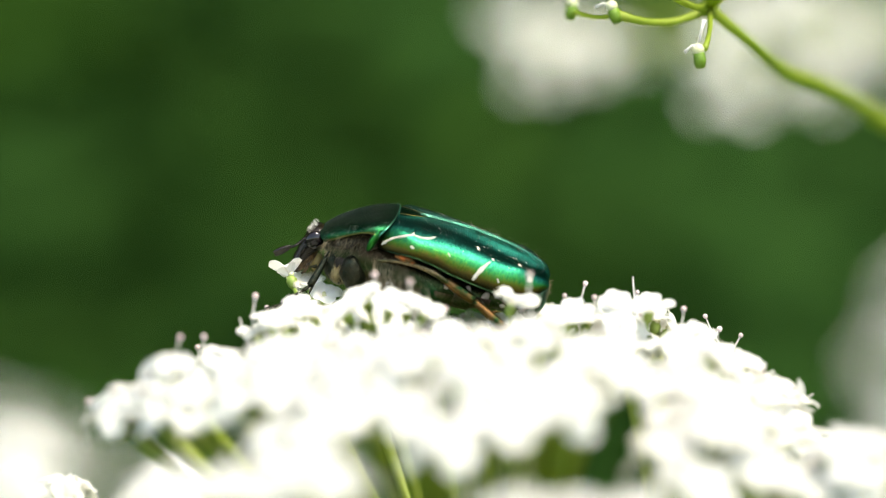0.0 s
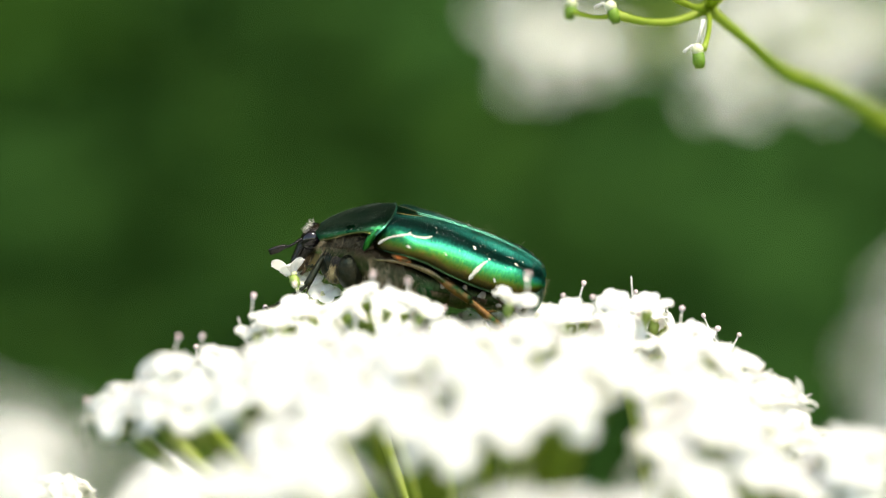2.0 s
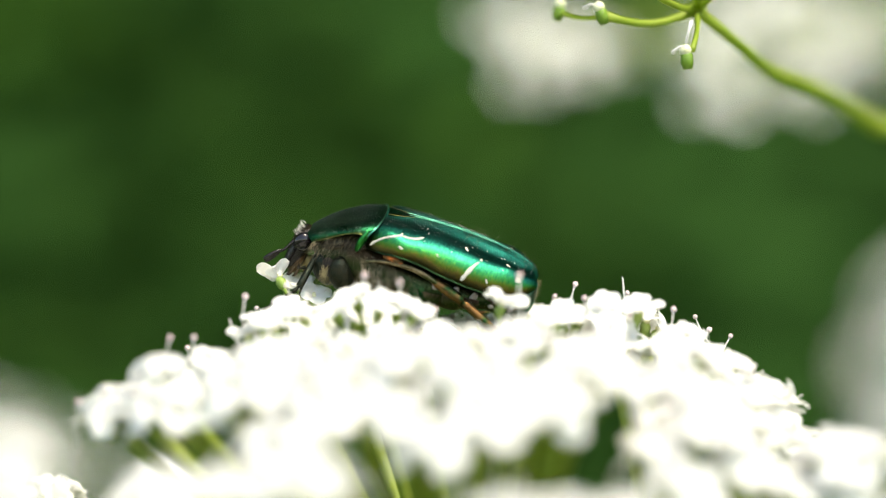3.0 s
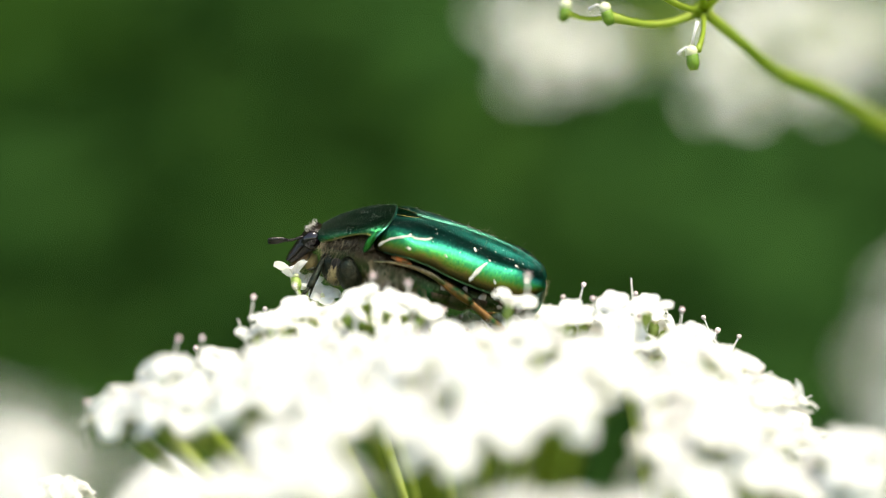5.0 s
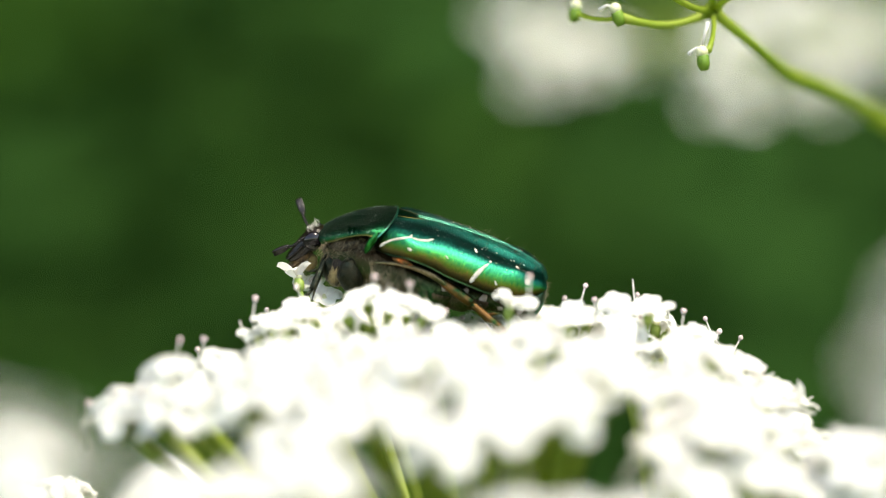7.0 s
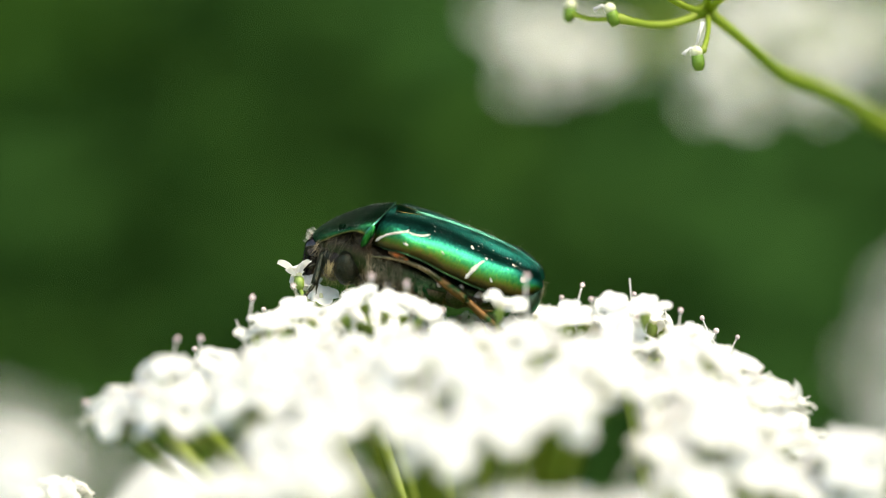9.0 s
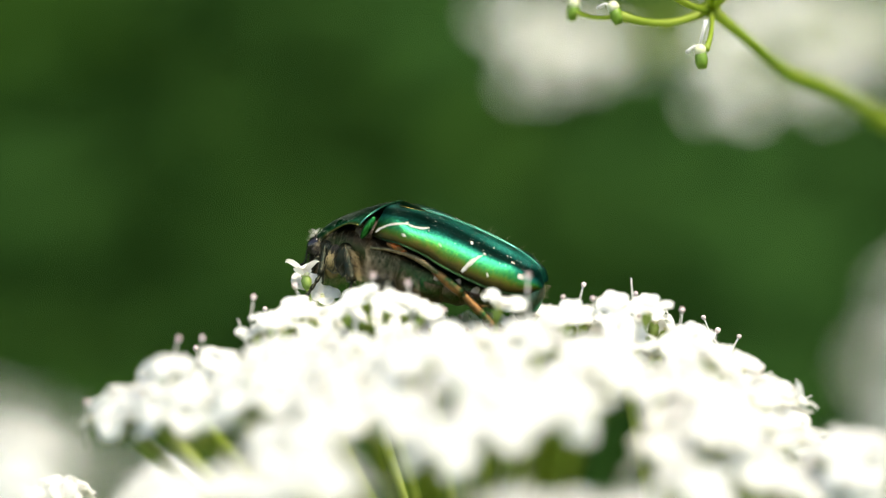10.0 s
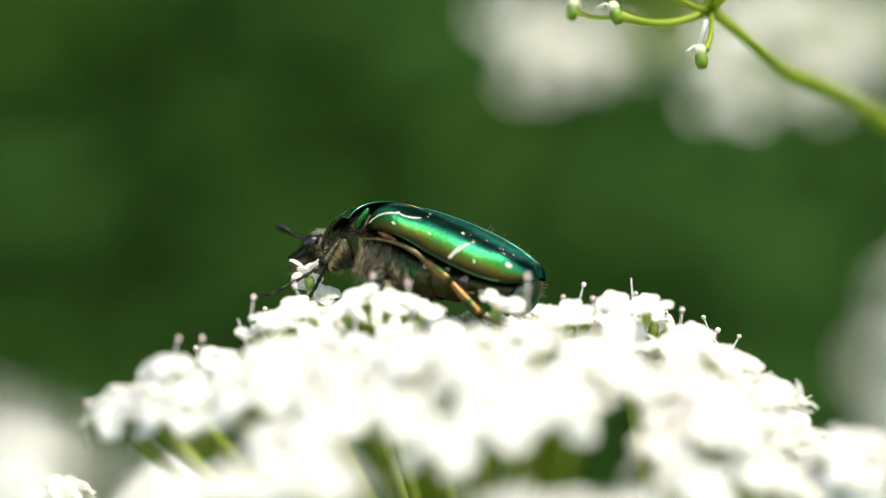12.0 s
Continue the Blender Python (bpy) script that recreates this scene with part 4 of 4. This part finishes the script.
    for f, w, th, o in ((-0.35, 0.7, 0.45, -0.15), (0.05, 1.05, 0.72, -0.03), (0.6, 1.22, 0.8, 0), (1.1, 1.12, 0.7, 0.03), (1.6, 1.0, 0.64, 0.02), (2.0, 1.0, 0.56, 0.0),
                        (2.4, 0.98, 0.44, 0.05), (2.62, 0.92, 0.32, 0.08), (2.72, 0.84, 0.16, 0.1)):
        rings.append([(crown + d * f + side * (o + th * math.sin(a) + 0.05 * math.cos(3 * a)) + Vector((0, w * math.cos(a), 0))) * MM for a in [k * math.tau / 28 for k in range(28)]])
    loft(bm, rings)
    head = part("head", bm, DARK_SHELL, ob, "dark punctured head")
    head.location = Vector((-6.9, 0, -1.0)) * MM
    bm = bmesh.new()
    edge = [(crown + d * f + side * o + Vector((0, y, 0))) * MM for f, o, y in ((1.3, 0.3, -1.1), (1.8, 0.25, -1.02), (2.4, 0.25, -1.0), (2.7, 0.28, -0.85), (2.78, 0.3, 0),
                                                                              (2.7, 0.28, 0.85), (2.4, 0.25, 1.0), (1.8, 0.25, 1.02), (1.3, 0.3, 1.1))]
    tube(bm, smooth(edge, 4), [0.075 * MM] * 33, 7)
    part("face_rim", bm, DARK_SHELL, head, "raised dark rim of the face")
    for s in (-1, 1):
        bm = bmesh.new()
        ball(bm, Vector((-0.82, s * 1.12, -0.06)) * MM, (0.56 * MM, 0.46 * MM, 0.64 * MM), pose(0, 0, 0, 0, 24, 0), 22, 16)
        part("eye", bm, EYE_LENS, head, "glossy black eye")
        bm = bmesh.new()
        tube(bm, bend(Vector((-1.36, s * 1.12, -0.38)) * MM, Vector((-0.62, s * 1.46, -0.16)) * MM, Vector((0, s * 0.16, -0.06)) * MM, 5), [0.1 * MM, 0.1 * MM, 0.09 * MM, 0.08 * MM, 0.06 * MM, 0.03 * MM], 6)
        part("eye_ridge", bm, DARK_SHELL, head)
    for s in (-1, 1):
        for a, b, r in (((-1.2, 0.6, -1.9), (-1.62, 0.75, -2.6), 0.13), ((-0.9, 0.75, -1.8), (-1.15, 1.0, -2.5), 0.11), ((-1.4, 0.3, -2.1), (-1.65, 0.3, -2.7), 0.14)):
            p, q = Vector((a[0], s * a[1], a[2])) * MM, Vector((b[0], s * b[1], b[2])) * MM
            bm = bmesh.new()
            tube(bm, bend(p, q, Vector((0.14 * MM, 0, 0)), 6), [r * f * MM for f in (1.2, 1.0, 1.15, 0.85, 1.1, 0.95, 0.4)], 7)
            part("palp", bm, MOUTH, head, "brown mouth feeler")
    bm = bmesh.new()
    ball(bm, Vector((-1.05, 0, -1.6)) * MM, (0.5 * MM, 0.92 * MM, 0.95 * MM), pose(0, 0, 0, 0, 24, 0), 18, 14)
    part("jaw", bm, MOUTH, head, "brown jaw")
    bm = bmesh.new()
    ball(bm, Vector((-0.35, 0, -1.8)) * MM, (0.42 * MM, 0.6 * MM, 0.6 * MM), None, 16, 12)
    part("throat", bm, MEMBRANE, head, "yellowish throat")
    bm = bmesh.new()
    spots = [(crown + d * rng.uniform(-0.3, 0.6) + side * rng.uniform(0.5, 0.7) + Vector((0, rng.uniform(-0.95, 0.5), 0))) * MM for _ in range(80)]
    hairs(bm, spots, [Vector((-0.75, rng.uniform(-0.4, 0.3), rng.uniform(0.3, 0.9))).normalized() for _ in spots], 0.34, 0.010, rng)
    tagged(part("head_hair", bm, PALE_HAIR, head, "tuft of whitish hair"), kind="stuff")
    bm = bmesh.new()
    spots = [Vector((rng.uniform(-1.1, 0.6), rng.uniform(-1.05, 0.6), rng.uniform(-2.6, -1.0))) * MM for _ in range(320)]
    hairs(bm, spots, [Vector((rng.uniform(-0.5, 0.3), rng.uniform(-0.7, 0), -0.8)).normalized() for _ in spots], 0.6, 0.0075, rng)
    tagged(part("beard", bm, LEG_HAIR, head, "pale yellowish beard"), kind="stuff")
    bm = bmesh.new()
    ball(bm, Vector((-5.8, -0.6, -2.15)) * MM, (0.72 * MM, 0.75 * MM, 1.3 * MM), pose(0, 0, 0, 0, -14, 0), 18, 12)
    part("hip", bm, MEMBRANE, ob, "amber hip of the front leg")
    bm = bmesh.new()
    ball(bm, Vector((-4.3, -1.2, -1.9)) * MM, (0.75 * MM, 1.0 * MM, 1.35 * MM), pose(0, 0, 0, 0, -18, 0), 18, 12)
    part("hip", bm, MEMBRANE, ob, "amber hip of the front leg")
    bm = bmesh.new()
    ball(bm, Vector((-5.45, -1.75, -2.0)) * MM, (0.72 * MM, 0.65 * MM, 0.85 * MM), pose(0, 0, 0, 0, 15, 0), 18, 12)
    part("hip", bm, THORAX, ob, "dark brown hip of the front leg")
    # feelers
    feelers = []
    for s in (-1, 1):
        bm = bmesh.new()
        line = [Vector((0.05, 0, 0.0)), Vector((-0.3, 0, -0.02)), Vector((-0.52, 0, -0.09)), Vector((-0.72, 0, -0.15)), Vector((-0.9, 0, -0.19)), Vector((-1.08, 0, -0.2)), Vector((-1.24, 0, -0.18))]
        tube(bm, [p * MM for p in line], [r * MM for r in (0.12, 0.1, 0.06, 0.06, 0.06, 0.06, 0.05)], 7)
        for k in range(1, 7):
            ball(bm, line[k] * MM, (0.105 * MM, 0.11 * MM, 0.105 * MM), u=8, v=6)
        for k in range(6):
            a = line[k] * MM + Vector((0, s * 0.05, 0.06)) * MM
            tube(bm, [a, a + Vector((-0.12, 0, 0.2)) * MM], [0.012 * MM, 0.004 * MM], 3)
        for k in (-1, 0, 1):
            ball(bm, Vector((-1.8, s * 0.05 * k, -0.16 + 0.1 * k)) * MM, (0.64 * MM, 0.13 * MM, 0.15 * MM), pose(0, 0, 0, 0, -3 + 5 * k, 0), 16, 10)
        f = part("antenna", bm, DARK_SHELL, head, "dark clubbed antenna")
        f.location = Vector((-1.28, s * 1.0, -0.05)) * MM
        feelers.append(f)
    # legs
    def leg_segment(a, b, r0, r1, bulge):
        bm = bmesh.new()
        n = 8
        tube(bm, [a.lerp(b, k / n) for k in range(n + 1)], [(r0 + (r1 - r0) * k / n + bulge * math.sin(math.pi * k / n)) * MM for k in range(n + 1)], 10)
        return bm

    def shin(length, foot, spines, thick=1.0):
        """Shin along -z from the knee with teeth and a jointed foot that bends towards -x."""
        bm = leg_segment(Vector((0, 0, 0)), Vector((0, 0, -length)) * MM, 0.2 * thick, 0.34 * thick, 0.05 * thick)
        for k in range(spines):
            p = Vector((-0.25, 0, -length * (0.45 + 0.26 * k))) * MM
            tube(bm, [p, p + Vector((-0.45, 0, -0.35)) * MM], [0.14 * MM, 0.02 * MM], 6)
        p = Vector((0.15, 0, -length)) * MM
        tube(bm, [p, p + Vector((0.1, 0, -0.7)) * MM], [0.1 * MM, 0.015 * MM], 5)
        step = Vector((-0.38, 0, -0.92)).normalized()
        p = Vector((0, 0, -length)) * MM
        for k in range(5):
            way = (step + Vector((-0.04 * k, 0, 0.02 * k))).normalized()
            q = p + way * (foot / 5 * MM)
            tube(bm, [p, p.lerp(q, 0.75), q], [0.085 * MM, 0.15 * MM, 0.09 * MM], 7)
            p = q
        for s in (-1, 1):
            tube(bm, [p, p + Vector((-0.2, 0.12 * s, 0.02)) * MM, p + Vector((-0.35, 0.16 * s, -0.2)) * MM], [0.06 * MM, 0.05 * MM, 0.01 * MM], 5)
        return bm

    def leg_hair(shin_part, length):
        r2 = random.Random(7)
        bm = bmesh.new()
        spots = [Vector((0.2, r2.uniform(-0.2, 0.2), -length * r2.uniform(0.1, 0.95))) * MM for _ in range(110)]
        hairs(bm, spots, [Vector((0.8, r2.uniform(-0.3, 0.1), -0.6)).normalized() for _ in spots], 0.8, 0.009, r2)
        spots = [Vector((r2.uniform(-0.2, 0.2), -0.25, -length * r2.uniform(0.02, 0.98))) * MM for _ in range(24)]
        hairs(bm, spots, [Vector((r2.uniform(-0.6, 0.2), -0.6, -0.7)).normalized() for _ in spots], 0.25, 0.009, r2)
        tagged(part("leg_hair", bm, LEG_HAIR, shin_part, "comb of pale hair"), kind="stuff")
    shins = []
    for s in (-1, 1):
        part("front_thigh", leg_segment(HIPS[s] * MM, KNEES[s] * MM, 0.7, 0.34, 0.35), LEG_SHELL, ob)
        shins.append(part("front_shin", shin(2.4, 4.3 if s < 0 else 3.0, 2 if s < 0 else 1, 1.0 if s < 0 else 0.7), LEG_SHELL, ob))
        if s < 0:
            leg_hair(shins[-1], 2.4)
        part("middle_thigh", leg_segment(Vector((-2.4, s * 2.2, -2.9)) * MM, Vector((-1.4, s * 4.0, -2.6)) * MM, 0.5, 0.4, 0.25), LEG_SHELL, ob)
        sh = part("middle_shin", shin(2.6, 2.4, 1), LEG_SHELL, ob)
        leg_hair(sh, 2.6)
        sh.matrix_basis = pose(-1.4 * MM, s * 4.0 * MM, -2.6 * MM, -s * 10, -30, 0)
        part("hind_thigh", leg_segment(Vector((0.9, s * 3.7, -0.75)) * MM, Vector((3.2, s * 3.9, -1.65)) * MM, 0.22, 0.3, 0.1), HIND_SHELL, ob)
        sh = part("hind_shin", shin(3.0, 2.6, 1, 0.95), HIND_SHELL, ob)
        sh.matrix_basis = pose(3.2 * MM, s * 3.9 * MM, -1.65 * MM, 0, -60, 0) @ pose(0, 0, 0, 0, 0, 180)
    return ob, head, shield, feelers, shins


beetle_thing, head_part, shield_part, feeler_parts, shin_parts = beetle()

# seconds, then x, y, z in millimetres and pitch, roll, yaw of the beetle
BEETLE = [(0, -0.5, 3, 0, 14, 15, 0), (1, -0.65, 3, 0, 14, 15, 0), (3, -0.6, 3, 0, 14, 15, 0), (5, -0.6, 3, 0, 14, 15, 0), (7, -0.65, 3, 0, 14, 15, 0),
          (8.5, -0.64, 3, 0.1, 14.6, 15, -0.5), (9, -0.62, 3, 0.2, 15.5, 14, -1.5), (9.5, -0.58, 3, 0.27, 16.5, 12, -4), (10, -0.5, 2.9, 0.33, 17.5, 9, -8),
          (10.5, -0.2, 2.8, 0.4, 18, 4, -15), (11, -0.35, 2.7, 0.42, 17, 0, -19), (11.5, -0.4, 2.7, 0.44, 16.5, -1, -20),
          (12, -0.58, 2.7, 0.44, 16, -1, -20)]
# seconds, nod of the head, lift of the near and of the far feeler in degrees, reach of the head forwards and down in millimetres
HEAD = [(0, 0, -20, -60, 0, 0), (0.9, -6, -40, -60, 0, 0), (1.2, 3, -35, -60, 0, 0), (1.5, 0, -10, -60, 0, 0), (2.4, -5, -20, -60, 0, 0), (3.2, -5, -28, -60, 0, 0),
        (4.8, 4, -15, -60, 0, 0), (5.0, 6, 0, -60, 0, 0), (5.2, 8, 10, -50, 0, 0), (5.4, 9, 20, -40, 0, 0), (5.8, 9, 20, -30, 0, 0), (6.2, 9, 8, 0, 0, 0),
        (6.4, 9, 5, 30, 0, 0), (6.8, 9, -18, 55, 0, 0), (7.2, 10, -22, 60, 0, 0), (8.0, 8, -30, 10, 0, 0), (8.8, -8, -50, -60, -0.2, 0.05), (9.2, -22, -76, -60, -0.3, 0.0),
        (9.8, -18, -72, -60, -0.2, -0.05), (10.4, 6, -32, -60, 0.3, 0.4), (11, 27, -1, -60, 0.6, 0.25), (11.5, 37, 27, -60, 0.8, 0.2), (12, 37, 29, -60, 0.8, 0.2)]


# seconds and the place in millimetres to which the near and the far front shin point
STRIDES = [
    [(0, -4.0, 3.5, -4.0), (8.6, -4.0, 3.5, -4.0), (9.4, -4.8, 1.6, -3.4), (10, -5.6, 0.2, -2.6), (10.8, -6.4, 0, -2.6), (11.3, -6.8, 0, -2.6), (11.5, -7.2, 0, -2.2),
     (11.6, -7.6, 0, -1.8), (11.7, -8.4, 0, -0.6), (11.8, -8.4, 0, -0.7), (11.9, -8.1, 0, -1.1), (12, -7.9, 0, -1.4)],
    [(0, -8.8, 1, -2.8), (3, -8.8, 1, -2.8), (5.5, -8.6, 1, -2.8), (8.8, -8.2, 1, -2.6), (10, -7.9, 1, -2.5), (11, -7.7, 1, -2.4), (12, -7.5, 1, -2.2)],
]


# seconds, shift in millimetres and tilt of the two flowers that the beetle moves
EATEN = [(0, 0, 0, 0), (0.9, 0, -0.1, 8), (1.5, 0.3, 0, 5), (2.4, 0.2, 0, -5), (3.2, -0.1, -0.1, -10), (5, 0.4, 0, 5), (5.5, 0.5, 0, 8), (7, 0.5, 0, 8), (9, 0.7, 0.1, 10),
         (10, 1.1, 0.1, 14), (11, 1.3, 0.1, 18), (12, 1.3, 0.1, 18)]
PUSHED = [(0, 0, 0, 0), (7, -0.1, 0, 0), (9, -0.5, -0.1, -3), (10, -0.7, -0.1, -4), (12, -0.8, -0.15, -5)]


def beetle_at(t):
    """The beetle's pose, eased between its rows."""
    names = [r[0] for r in BEETLE]
    x, y, z, pitch, roll, yaw = [float(np.interp(t, names, [r[k] for r in BEETLE])) for k in range(1, 7)]
    return Matrix.Translation(at(x, y, z)) @ pose(0, 0, 0, roll, pitch, yaw)


# seconds and the degrees by which the neck shield stoops
STOOP = [(0, 0), (7.6, 0), (9.0, 5), (9.5, 7), (10, 9), (10.5, 11), (11, 12), (12, 12)]


def bent(t):
    return float(np.interp(t, [r[0] for r in STOOP], [r[1] for r in STOOP]))


def stoop(angle):
    """The neck shield bows and turns aside about the middle of its hind edge."""
    return Matrix.Translation(Vector((-3.3 - 0.04 * angle, 0, 1.4 - 0.02 * angle)) * MM) @ pose(0, 0, 0, 0.3 * angle, -1.3 * angle, -1.2 * angle) @ Matrix.Translation(Vector((3.3, 0, -1.4)) * MM)


def motions():
    walk(sprig_thing, [(t, Matrix.Translation(Vector((0.12, 0.012, 0)) + Vector((a, 0, -b)) * SHAKE_MM * MM)) for t, a, b in SWAY])
    walk(beetle_thing, [(r[0], beetle_at(r[0])) for r in BEETLE])
    for f, rows in ((eaten, EATEN), (pushed, PUSHED)):
        home = f.matrix_basis.copy()
        walk(f, [(t, Matrix.Translation(Vector((a, 0, b)) * MM) @ home @ pose(0, 0, 0, 0, c, 0)) for t, a, b, c in rows])
    walk(shield_part, [(t, stoop(b)) for t, b in STOOP])
    walk(head_part, [(t, stoop(bent(t)) @ pose((-6.9 - reach) * MM, 0, (-1.0 - drop) * MM, 0, nod, 0)) for t, nod, a, b, reach, drop in HEAD])
    for k, f in enumerate(feeler_parts):
        s = (-1, 1)[k]
        walk(f, [(r[0], pose(-1.28 * MM, s * 1.0 * MM, -0.05 * MM, 0, r[2 + k] - 14 - r[1] + bent(r[0]), (12, -45)[k])) for r in HEAD])
    for k, f in enumerate(shin_parts):
        knee = KNEES[(-1, 1)[k]]
        rows = []
        for t, x, y, z in STRIDES[k]:
            body = beetle_at(t)
            way = (body.inverted() @ at(x, y, z) - knee * MM).normalized()
            face = way.cross(Vector((0, 1, 0))).normalized()
            side = (way * -1).cross(face)
            turn = Matrix((face, side, way * -1)).transposed().to_4x4()
            rows.append((t, Matrix.Translation(knee * MM) @ turn))
        walk(f, rows)


motions()
